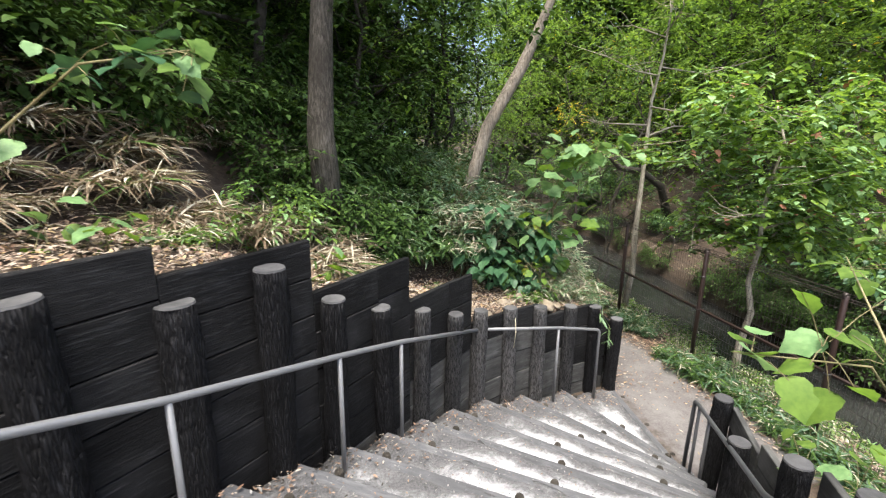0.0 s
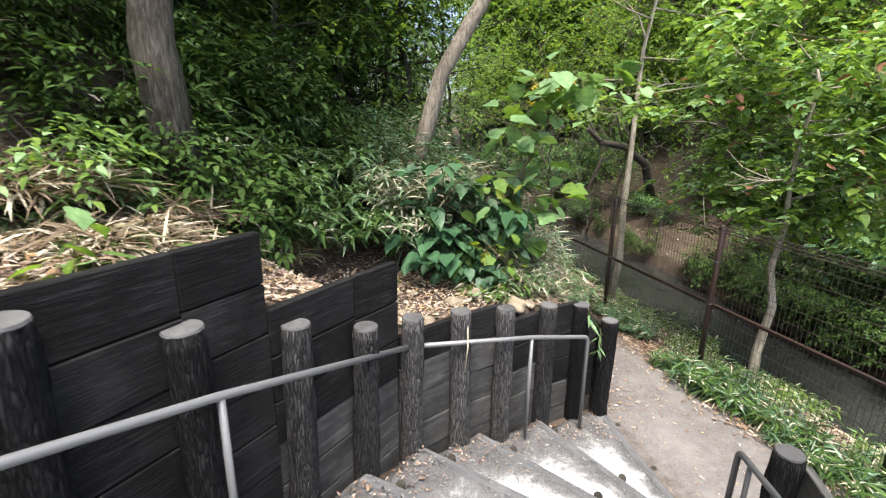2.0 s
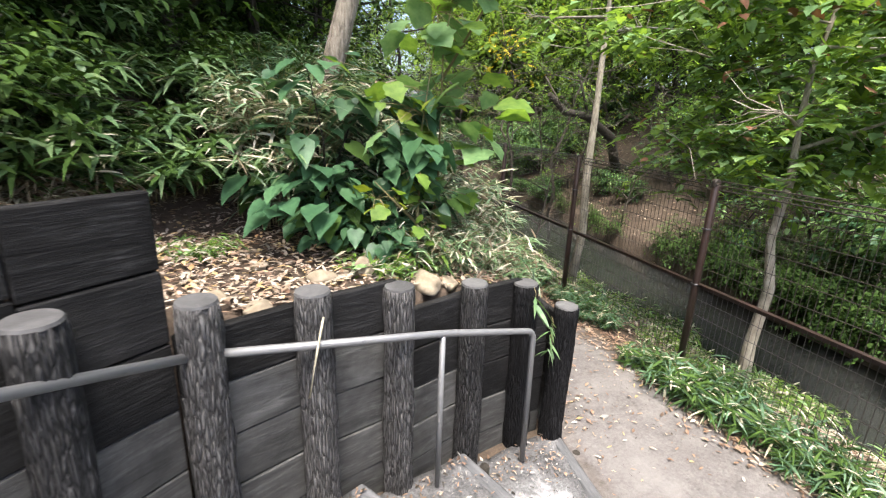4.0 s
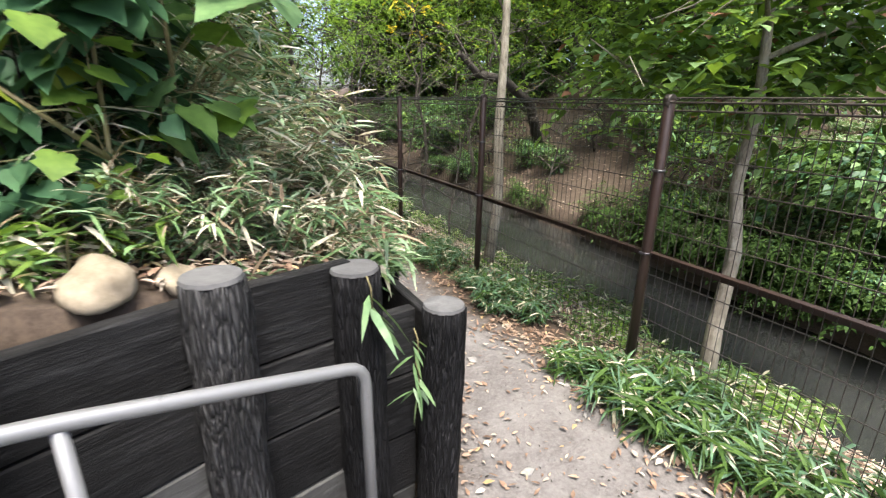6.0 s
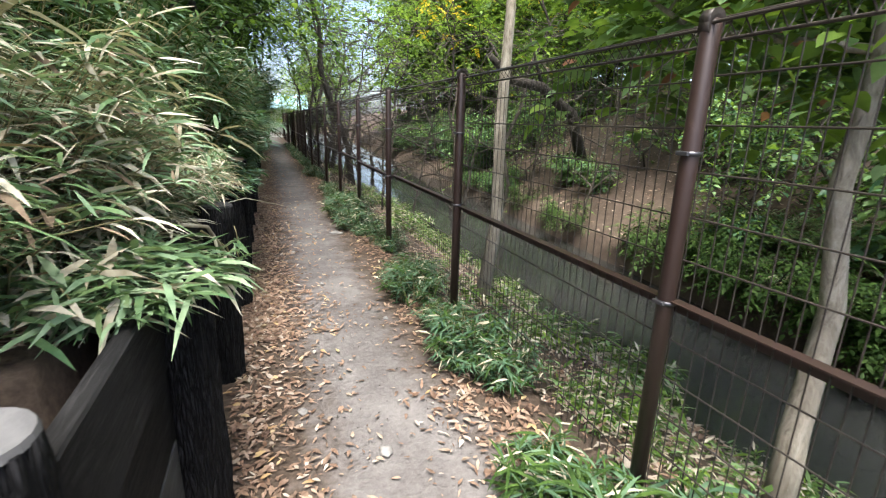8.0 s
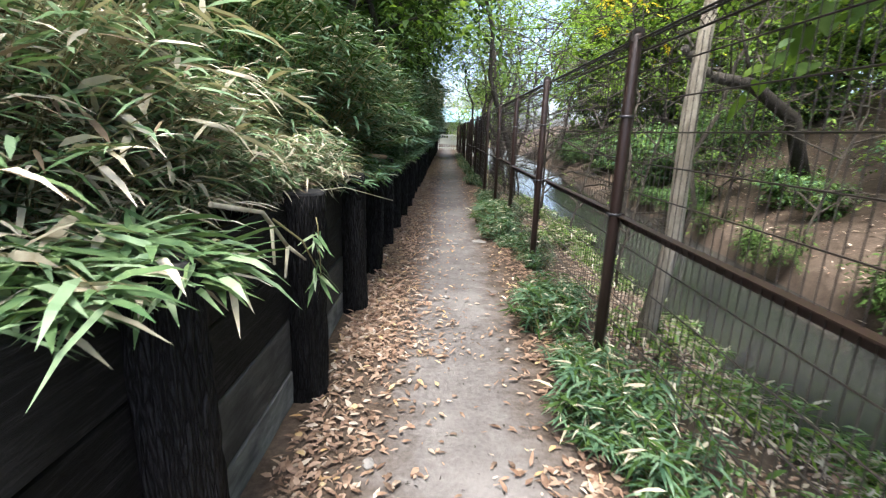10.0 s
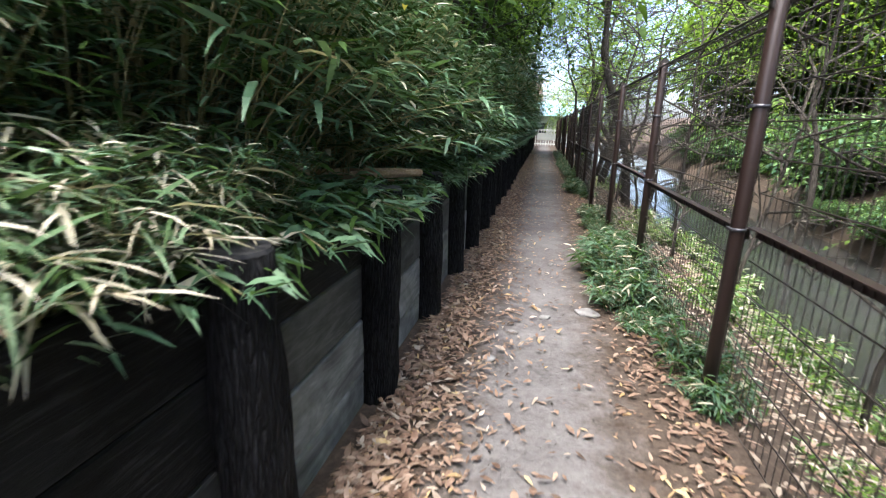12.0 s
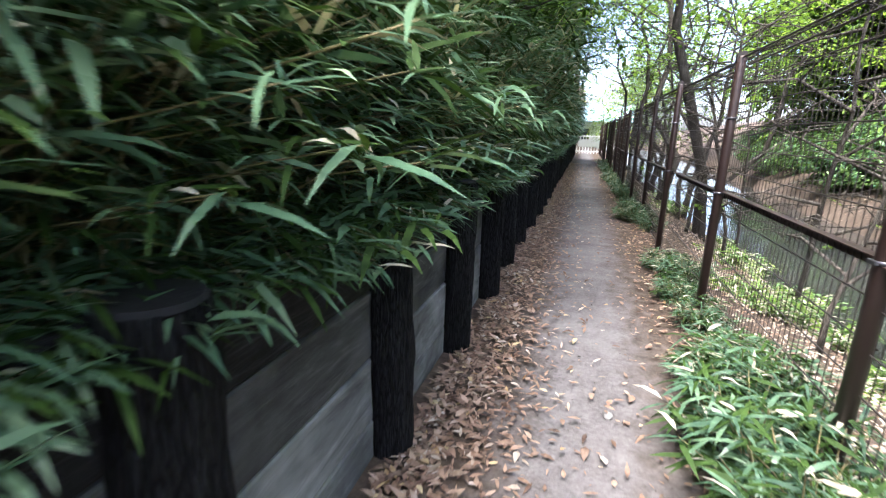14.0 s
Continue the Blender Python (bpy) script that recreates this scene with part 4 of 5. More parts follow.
for x, y, s in ((2.6, 27.0, 1.1), (6.4, 29.5, 1.0), (6.2, 38.5, 1.1), (3.3, 30.0, 0.85), (5.9, 33.0, 0.85), (3.2, 40.0, 0.9), (6.0, 42.0, 0.9), (3.0, 20.5, 1.3), (6.0, 22.0, 1.3), (2.8, 15.5, 1.25), (6.3, 18.5, 1.3), (2.6, 25.5, 1.4), (6.4, 27.0, 1.35), (2.9, 32.0, 1.4), (6.5, 35.0, 1.4)):
    put(canopy, x, y, None, rng.uniform(0, 360), s)
yellow_tree = tree("tree", (8.2, 15.6, h1(8.2, 15.6)), 5.6, 0.05, (0.1, 0.2), 4.2, 0.8, 330, 0.075, [M_leaf_yellow], [1.0], M_trunk_dark, "young tree with yellow leaves beside the stream", 27, 8)

# -- undergrowth of the hillside --
bush_a = shrub("shrub", (0.2, 5.7, h1(0.2, 5.7)), 0.65, 0.8, 1500, 0.085, [M_leaf_dark, M_leaf], [0.6, 0.4], "dark green leafy undergrowth shrub", 31)
bush_b = shrub("shrub", (-0.6, 4.85, h1(-0.6, 4.85) + 0.1), 0.42, 0.62, 800, 0.075, [M_leaf, M_leaf_bright, M_leaf_pale], [0.4, 0.35, 0.25], "light green leafy shrub on the slope", 32)
bush_c = shrub("shrub", (10.0, 7.0, h1(10.0, 7.0)), 0.9, 1.3, 2200, 0.1, [M_leaf, M_leaf_dark, M_leaf_big, M_leaf_pale], [0.4, 0.2, 0.28, 0.12], "green bush of the far bank", 33, "heart", 0.75)
vine = shrub("vine_shrub", (2.05, 6.15, h1(2.05, 6.15)), 0.5, 1.15, 300, 0.165, [M_leaf_big, M_leaf_dark, M_leaf], [0.8, 0.1, 0.1], "climbing shrub with large heart-shaped leaves", 34, "heart", 0.85)
for k in range(190):
    x, y = rng.uniform(-7, 2.8), rng.uniform(2.0, 15)
    d, _ = wall_distance(np.array([x]), np.array([y]))
    if d[0] > 2.1 + 0.3 * rng.uniform(0, 1):
        put(bush_a if k % 5 else bush_b, x, y, None, rng.uniform(0, 360), rng.uniform(0.7, 1.5))
for k in range(34):
    x, y = rng.uniform(-5.0, -1.9), rng.uniform(0.8, 4.6)
    d, _ = wall_distance(np.array([x]), np.array([y]))
    if d[0] > 2.0:
        put(bush_a, x, y, None, rng.uniform(0, 360), rng.uniform(0.8, 1.4))
for x, y, s in ((-2.4, 4.2, 0.9), (-2.0, 4.9, 1.1), (-3.1, 3.7, 1.0), (-2.9, 4.9, 1.1), (-3.4, 4.4, 1.1)):
    put(bush_a, x, y, None, rng.uniform(0, 360), s)
for x, y, s in ((-1.9, 5.2, 1.1), (-3.0, 4.2, 0.9)):
    put(bush_b, x, y, None, rng.uniform(0, 360), s)
for k in range(95):
    y = rng.uniform(-3, 26)
    x = 9.15 + 0.08 * (y - 7) + abs(rng.normal()) * 1.9
    if 9.0 < y < 19 and rng.uniform() < 0.85 or 2.5 < y < 8.7 and rng.uniform() < 0.85:
        continue
    put(bush_c, x, y, None, rng.uniform(0, 360), rng.uniform(0.4, 0.95))
for k in range(46):
    y = rng.uniform(19, 40)
    put(bush_c, 9.4 + 0.08 * (y - 7) + abs(rng.normal()) * 2.6, y, None, rng.uniform(0, 360), rng.uniform(0.6, 1.1))
for x, y, s in ((1.5, 53, 1.3), (8.2, 55, 1.3), (0, 60, 1.5), (10.5, 50, 1.3), (9.5, 70, 1.7), (6.0, 60.5, 0.9)):
    put(bank_a, x, y, None, rng.uniform(0, 360), s)
for k in range(48):
    y = rng.uniform(1, 20)
    if 9 < y < 15:
        continue
    put(bush_c, 9.0 + 0.08 * (y - 7) + rng.uniform(0, 0.7), y, None, rng.uniform(0, 360), rng.uniform(0.22, 0.45))
for x, y, s, t in ((2.36, 5.98, 0.62, 40), (2.05, 6.0, 0.5, 10), (2.5, 6.2, 0.85, 300), (2.2, 6.8, 0.9, 120)):
    put(vine, x, y, None, t, s)

# -- bamboo grass --
dry_grass = sasa("dry_grass", (-2.2, 3.2, h1(-2.2, 3.2)), 60, 0.3, 0.4, 0.22, [M_sasa_brown, M_sasa_dry, M_leaf], [0.7, 0.2, 0.1], "dry brown grass drooping down the slope", 48, (0.12, -0.12), "dry grass", 0.06, 0.7)
for k in range(220):
    x, y = rng.uniform(-5.0, 0.9), rng.uniform(0.8, 6.4)
    d, _ = wall_distance(np.array([x]), np.array([y]))
    if (1.5 if x < -1.5 else 1.1) < d[0] < (3.2 if x < -1.5 else 1.9):
        put(dry_grass, x, y, None, rng.uniform(-40, 40), rng.uniform(0.7, 1.3))
hedge_a = sasa("bamboo_grass", (3.0, 6.7, h1(3.0, 6.7)), 90, 1.1, 0.5, 0.17, [M_sasa, M_sasa_pale, M_sasa_dry, M_sasa_brown], [0.2, 0.34, 0.4, 0.06], "bamboo grass with green and straw-coloured leaves above the path wall", 41, (0.2, 0), width=0.1)
mixed_grass = sasa("bamboo_grass", (3.05, 6.15, h1(3.05, 6.15)), 80, 0.9, 0.5, 0.13, [M_sasa, M_sasa_pale, M_sasa_dry, M_sasa_brown], [0.4, 0.14, 0.24, 0.22], "tangled green and brown bamboo grass beside the stair foot", 52, (0.15, -0.1), width=0.1, droop=0.4)
straw = sasa("bamboo_grass", (3.2, 7.1, h1(3.2, 7.1)), 48, 0.55, 0.4, 0.14, [M_sasa_dry, M_sasa_pale, M_sasa], [0.5, 0.22, 0.28], "dry straw-coloured bamboo grass above the path wall", 53, (0.05, 0), width=0.085, droop=0.3)
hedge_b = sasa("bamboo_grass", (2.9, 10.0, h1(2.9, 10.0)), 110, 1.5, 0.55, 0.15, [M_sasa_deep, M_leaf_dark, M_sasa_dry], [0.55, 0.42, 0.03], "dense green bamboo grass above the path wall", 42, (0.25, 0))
hang_a = sasa("bamboo_grass", (3.38, 6.36, h1(3.38, 6.36)), 50, 0.5, 0.3, 0.17, [M_sasa, M_sasa_pale, M_sasa_dry], [0.62, 0.24, 0.14], "green and straw-coloured bamboo grass drooping over the path wall", 45, (0.12, 0), droop=0.8)
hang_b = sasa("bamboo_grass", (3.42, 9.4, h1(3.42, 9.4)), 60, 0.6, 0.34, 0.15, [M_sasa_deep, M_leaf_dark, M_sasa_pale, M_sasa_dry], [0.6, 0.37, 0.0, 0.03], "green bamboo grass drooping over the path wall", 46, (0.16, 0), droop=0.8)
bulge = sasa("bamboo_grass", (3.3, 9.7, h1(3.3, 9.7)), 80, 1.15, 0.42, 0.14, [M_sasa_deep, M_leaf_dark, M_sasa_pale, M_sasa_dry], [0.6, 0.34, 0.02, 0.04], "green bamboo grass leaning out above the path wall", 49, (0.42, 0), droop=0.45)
low_a = sasa("bamboo_grass", (5.05, 5.6, 0.0), 36, 0.34, 0.3, 0.18, [M_sasa_deep, M_leaf, M_leaf_dark, M_sasa_dry], [0.42, 0.14, 0.38, 0.06], "low green bamboo grass at the foot of the fence", 43, width=0.095)
low_b = sasa("bamboo_grass", (5.16, 7.3, 0.0), 40, 0.38, 0.26, 0.11, [M_sasa_deep, M_sasa_dry, M_leaf_dark], [0.52, 0.06, 0.42], "leafy bamboo grass clump at the foot of the fence", 44)
for k in range(34):
    y = 6.3 + 0.27 * k + rng.uniform(-0.15, 0.15)
    dry = y < 8.05 + rng.uniform(-0.4, 0.4)
    for row, x in enumerate((3.2, 2.6, 1.9)):
        put(hedge_a if dry and (row == 0 or y < 8) else hedge_b, x + rng.uniform(-0.2, 0.12), y + rng.uniform(-0.2, 0.2), None, rng.uniform(-50, 50), rng.uniform(0.7, 1.0) * (1 + 0.22 * row) * (0.85 if y < 8.5 else 1.05))
    if not dry and y > 10.5:
        put(bulge, 3.3 + rng.uniform(-0.12, 0.06), y + rng.uniform(-0.1, 0.1), None, rng.uniform(-30, 30), rng.uniform(0.75, 1.1))
    if (k % 2 == 0 or not dry) and not 6.5 < y < 8.6:
        put(hang_a if dry else hang_b, 3.43 + rng.uniform(-0.1, 0.04), y, None, rng.uniform(-35, 35), rng.uniform(0.7, 1.1))
for k in range(34):
    y = 15.4 + 0.8 * k
    for x in (3.15, 2.2):
        put(hedge_b, x + rng.uniform(-0.2, 0.15), y + rng.uniform(-0.2, 0.2), None, rng.uniform(-50, 50), rng.uniform(1.0, 1.5))
    put(bulge, 3.3, y + 0.1, None, rng.uniform(-30, 30), rng.uniform(0.9, 1.2))
    put(hang_b, 3.42, y + 0.3, None, rng.uniform(-35, 35), rng.uniform(0.9, 1.2))
for k in range(26):
    x, y = rng.uniform(2.65, 3.35), rng.uniform(5.75, 6.8)
    d, _ = wall_distance(np.array([x]), np.array([y]))
    if d[0] > 0.62:
        put(mixed_grass, x, y, None, rng.uniform(0, 360), rng.uniform(0.6, 1.0))
for k in range(22):
    put(straw, rng.uniform(2.85, 3.28), 6.75 + 0.06 * k, None, rng.uniform(-60, 60), rng.uniform(0.7, 1.15))
for x, y, s in ((3.36, 8.2, 0.9), (3.3, 8.4, 1.0), (3.38, 8.55, 0.8), (3.2, 8.65, 1.1)):
    put(straw, x, y, None, 50 * y, s)
for y, s in ((7.55, 0.45), (7.85, 0.5), (8.1, 0.42), (8.4, 0.5), (8.75, 0.48), (9.05, 0.45)):
    put(hedge_a if y < 8.2 else hedge_b, 3.46, y, None, 40 * y, s if y < 8.2 else 0.7 * s)
broad = sasa("bamboo_grass", (1.2, 6.5, h1(1.2, 6.5)), 26, 0.75, 0.42, 0.21, [M_leaf_dark, M_sasa, M_sasa_dry], [0.62, 0.35, 0.03], "dark broad-leaved bamboo grass on the shaded slope", 50, (0.1, -0.2), width=0.16, droop=0.5)
for k in range(42):
    x, y = rng.uniform(-0.8, 1.9), rng.uniform(5.2, 8.2)
    d, _ = wall_distance(np.array([x]), np.array([y]))
    if d[0] > 1.6:
        put(broad, x, y, None, rng.uniform(-60, 60), rng.uniform(0.6, 1.1))
for y, w, s in ((5.35, 0, 1.0), (5.75, 0.05, 0.9), (6.1, -0.05, 0.8), (5.0, 0.1, 1.0), (4.6, 0.1, 1.0), (4.2, 0.05, 1.0), (3.7, 0.0, 1.1), (5.5, 0.3, 1.0), (3.2, -0.1, 1.1), (2.7, 0.0, 1.1)):
    put(low_a, 5.07 + w, y, None, rng.uniform(0, 360), 0.88 * s)
for k in range(60):
    y = 6.9 + 0.42 * k + rng.uniform(-0.15, 0.15)
    if rng.uniform() < (0.55 if y < 9.6 or y > 15 else 0.85):
        put(low_b, 5.2 + rng.uniform(-0.12, 0.15), y, None, rng.uniform(0, 360), rng.uniform(0.55, 1.0))

mixed = shrub("shrub", (2.75, 11.2, h1(2.75, 11.2) + 0.3), 0.6, 1.3, 520, 0.085, [M_leaf_dark, M_leaf, M_leaf_bright, M_leaf_yellow], [0.4, 0.42, 0.14, 0.04], "broad-leaved shrub with a few yellow leaves among bamboo grass", 35)
for x, y, s in ((2.9, 12.4, 1.0), (2.7, 13.4, 1.2), (2.8, 14.6, 1.1), (3.0, 10.3, 0.8), (2.8, 16.2, 1.2), (2.6, 18.0, 1.3)):
    put(mixed, x, y, None, rng.uniform(0, 360), s)
for x, y, s in ((-0.45, 5.75, 0.8), (0.05, 5.75, 0.7), (-0.6, 6.0, 1.0)):
    put(bush_a, x, y, None, rng.uniform(0, 360), s)

for x, y, s in ((5.08, 11.2, 1.0), (5.14, 11.7, 1.25), (5.1, 12.1, 1.2), (5.2, 12.6, 1.1), (5.12, 8.35, 1.0), (5.14, 8.7, 0.95)):
    put(low_b, x, y, None, rng.uniform(0, 360), s)

# -- green cover of the stream bank --
grass = sasa("grass_tuft", (5.7, 7.6, h1(5.7, 7.6)), 30, 0.16, 0.25, 0.09, [M_leaf_bright, M_leaf, M_leaf_pale, M_sasa_dry], [0.24, 0.28, 0.2, 0.28], "tuft of short grass on the stream bank", 47, category="grass", width=0.16)
for k in range(78):
    y = 2.0 + 24 * rng.uniform() ** 1.3
    x = 5.42 + rng.uniform(0, 1.35) + 0.04 * (y - 7)
    put(grass, x, y, None, rng.uniform(0, 360), rng.uniform(0.7, 1.5))
for k in range(16):
    x, y = rng.uniform(-2.6, 2.6), rng.uniform(2.6, 6.4)
    d, _ = wall_distance(np.array([x]), np.array([y]))
    if 0.5 < d[0] < 1.8:
        put(grass, x, y, None, rng.uniform(0, 360), rng.uniform(0.8, 1.6))
for k in range(64):
    y = 16.0 * rng.uniform() ** 0.8 - 1.0
    if y > 9.4 and k % 6:
        continue
    put(bush_a, 9.02 + 0.08 * (y - 7) + rng.uniform(-0.12, 0.35), y, WATER + 0.12 + rng.uniform(0, 0.2), rng.uniform(0, 360), rng.uniform(0.55, 1.0))
meadow = sasa("grass_tuft", (10.4, 5.5, h1(10.4, 5.5)), 46, 0.26, 0.5, 0.13, [M_leaf_pale, M_sasa_pale, M_sasa_dry, M_leaf], [0.3, 0.3, 0.2, 0.2], "pale grass on the far bank of the stream", 51, category="grass", width=0.1)
for k in range(110):
    y = rng.uniform(1.5, 9.0)
    put(meadow, 9.3 + 0.08 * (y - 7) + rng.uniform(0, 4.0), y, None, rng.uniform(0, 360), rng.uniform(0.7, 1.3))
veil = tree("young_tree", (10.1, 8.0, h1(10.1, 8.0)), 3.0, 0.025, (-0.5, 0.2), 0.25, 1.1, 1900, 0.09, [M_leaf, M_leaf_bright, M_leaf_big, M_leaf_pale], [0.38, 0.27, 0.2, 0.15], M_trunk_dark, "thin leafy young tree on the far bank", 30, 14)
for x, y, s in ((9.7, 8.9, 0.7), (10.3, 9.6, 0.8), (11.2, 8.6, 1.1), (10.2, 2.0, 1.1), (11.6, 12.6, 0.9), (11.8, 10.6, 1.1), (9.0, 1.2, 0.9), (10.6, 15.8, 0.8), (11.5, 18.2, 1.0)):
    put(veil, x, y, None, rng.uniform(0, 360), s)
sapling = tree("sapling", (6.4, 10.6, h1(6.4, 10.6)), 3.0, 0.02, (0.5, 0.3), 0.4, 0.9, 130, 0.06, [M_leaf_bright, M_leaf], [0.5, 0.5], M_trunk, "thin bare-branched sapling on the stream bank", 29, 13, crook=0.1)
for x, y, s in ((6.3, 12.4, 1.1), (6.1, 13.9, 1.0), (6.4, 15.2, 1.3), (6.2, 16.8, 1.2), (6.0, 18.3, 1.3), (9.6, 12.0, 1.1), (9.9, 14.6, 1.3), (10.3, 17.0, 1.4), (7.1, 19.5, 1.3), (9.8, 20.5, 1.4)):
    put(sapling, x, y, None, rng.uniform(0, 360), s)


# -- fallen leaves --
def litter(name, x, y, size, mats, share_of, label, seed, lift=0.012, zs=None):
    rg = np.random.default_rng(seed)
    n = len(x)
    z = (height(x, y) if zs is None else zs) + lift + rg.uniform(0, 0.012, n)
    a = rg.uniform(0, 6.28, n)
    D = np.stack([np.cos(a), np.sin(a), rg.normal(size=n) * 0.18], 1)
    L = size * rg.uniform(0.5, 1.3, n)
    me = leaves(name, np.stack([x, y, z], 1), D, L, L * rg.uniform(0.18, 0.5, n), mats, rg.choice(len(mats), n, p=share_of), rg, rg.uniform(-0.2, 0.15, n), "oval", 0.9, 0.2)
    return tagged(new(name, me), label, "leaf litter", kind="stuff")


def spread_on_path(n, seed, strip):
    rg = np.random.default_rng(seed)
    y = 4.9 + 27 * rg.uniform(0, 1, n) ** 1.6
    keep_y = y + rg.normal(size=n) * 0.3 > (5.9 if strip == "wall" else 5.0)
    y = np.where(keep_y, y, y + 3.0)
    if strip == "wall":
        x = 3.72 + np.abs(rg.normal(size=n)) * np.where(rg.uniform(0, 1, n) < 0.75, 0.2, 0.42)
    elif strip == "fence":
        x = 5.25 - np.abs(rg.normal(size=n)) * 0.21
    else:
        x = rg.uniform(3.7, 5.2, n)
    return x, y


litter("fallen_leaves", *spread_on_path(12000, 1, "wall"), 0.05, [M_litter, M_litter_pale, M_litter_gold], [0.84, 0.13, 0.03], "brown fallen leaves along the foot of the path wall", 1)
wx, wy = spread_on_path(14000, 8, "wall")
past = wy > 8.8 + np.random.default_rng(3).uniform(-0.8, 0.8, len(wy))
litter("fallen_leaves", wx[past], wy[past], 0.06, [M_litter, M_litter_pale, M_litter_gold], [0.87, 0.1, 0.03], "dry tan fallen leaves heaped along the path wall", 13, 0.018)
litter("fallen_leaves", *spread_on_path(8000, 2, "fence"), 0.055, [M_litter, M_litter_gold], [0.9, 0.1], "brown fallen leaves along the fence", 2)
litter("fallen_leaves", *spread_on_path(1500, 5, "all"), 0.02, [M_trunk_dark, M_litter], [0.6, 0.4], "dark leaf crumbs and bits of twig on the path", 5, 0.006)
litter("fallen_leaves", *spread_on_path(480, 3, "all"), 0.042, [M_litter, M_litter_pale, M_litter_gold], [0.7, 0.2, 0.1], "scattered fallen leaves on the path", 3)
rg = np.random.default_rng(77)
hx, hy = rg.uniform(-3.8, 3.4, 56000), rg.uniform(1.0, 6.6, 56000)
hd, _ = wall_distance(hx, hy)
keep = (hd > 0.2) & (hd < 1.9)
bx = rg.uniform(5.3, 6.9, 15000)
by = 2 + 22 * rg.uniform(0, 1, 15000) ** 1.5
litter("fallen_leaves", bx, by, 0.055, [M_litter, M_litter_pale], [0.45, 0.55], "brown fallen leaves on the stream bank", 6, 0.03)
ox = rg.uniform(9.2, 16, 9000)
oy = rg.uniform(-4, 26, 9000)
litter("fallen_leaves", ox, oy, 0.1, [M_litter, M_litter_pale], [0.5, 0.5], "fallen leaves on the far bank", 7, 0.04)
sx, sy = rg.uniform(-1.5, 3.5, 30000), rg.uniform(1.0, 5.6, 30000)
sd, _ = wall_distance(sx, sy)
ok = (sd < -0.06) & (-sd < 0.06 + np.abs(rg.normal(size=30000)) * 0.24) & (sd > -0.8)
sk = np.zeros(ok.sum())
for k, ((ox, oy), (ix, iy)) in enumerate(zip(OUTER, INNER)):
    side = -((ix - ox) * (sy[ok] - oy) - (iy - oy) * (sx[ok] - ox))
    sk = np.where(side > 0, FIRST + RISE * k, sk)
litter("fallen_leaves", sx[ok], sy[ok], 0.034, [M_litter, M_litter_pale, M_stone_grey, M_trunk_dark], [0.55, 0.12, 0.13, 0.2], "fallen leaves on the steps along the log wall", 9, 0.02, sk)
gx, gy = rg.uniform(-1.5, 3.5, 9000), rg.uniform(0.2, 5.5, 9000)
gd, _ = wall_distance(gx, gy)
gq, _ = inner_distance(gx, gy)
ok = (gd < -0.1) & (gq < -0.1)
gk = np.zeros(ok.sum())
for k, ((ax, ay), (bx, by)) in enumerate(zip(OUTER, INNER)):
    gk = np.where(-((bx - ax) * (gy[ok] - ay) - (by - ay) * (gx[ok] - ax)) > 0, FIRST + RISE * k, gk)
litter("stone_chips", gx[ok], gy[ok], 0.022, [M_stone_grey, M_edging, M_litter], [0.45, 0.4, 0.15], "crushed stone chips and crumbs on the steps", 14, 0.012, gk)
litter("fallen_leaves", hx[keep], hy[keep], 0.052, [M_litter, M_litter_pale, M_litter_gold], [0.34, 0.5, 0.16], "dry tan fallen leaves on the slope behind the stair wall", 4, 0.03)


# ---- large-leaved plants ----
def lobed_leaf(size, seed):
    """A broad lobed leaf with a raised midrib fold, its foot at the origin, pointing along +y."""
    rg = random.Random(seed)
    bm = bmesh.new()
    half = [(0.0, 0.0), (0.16, -0.1), (0.36, -0.02), (0.46, 0.18), (0.4, 0.36), (0.5, 0.52), (0.34, 0.66), (0.2, 0.8), (0.0, 1.0)]
    mid = [bm.verts.new((0, y * size, -0.06 * size * (y * 2 - 0.6) ** 2)) for _, y in half]
    for sgn in (-1, 1):
        rim = [bm.verts.new((sgn * x * size * rg.uniform(0.9, 1.1), y * size, (0.1 * x - 0.25 * (y - 0.3) ** 2 + rg.uniform(-0.03, 0.03)) * size)) for x, y in half[1:-1]]
        rim = [mid[0], *rim, mid[-1]]
        for k in range(len(half) - 1):
            q = [mid[k], rim[k], rim[k + 1], mid[k + 1]]
            q = [v for i, v in enumerate(q) if v not in q[:i]]
            if len(q) > 2:
                f = bm.faces.new(q if sgn < 0 else list(reversed(q)))
                f.smooth = True
    me = bpy.data.meshes.new("leaf")
    bm.to_mesh(me)
    bm.free()
    return me


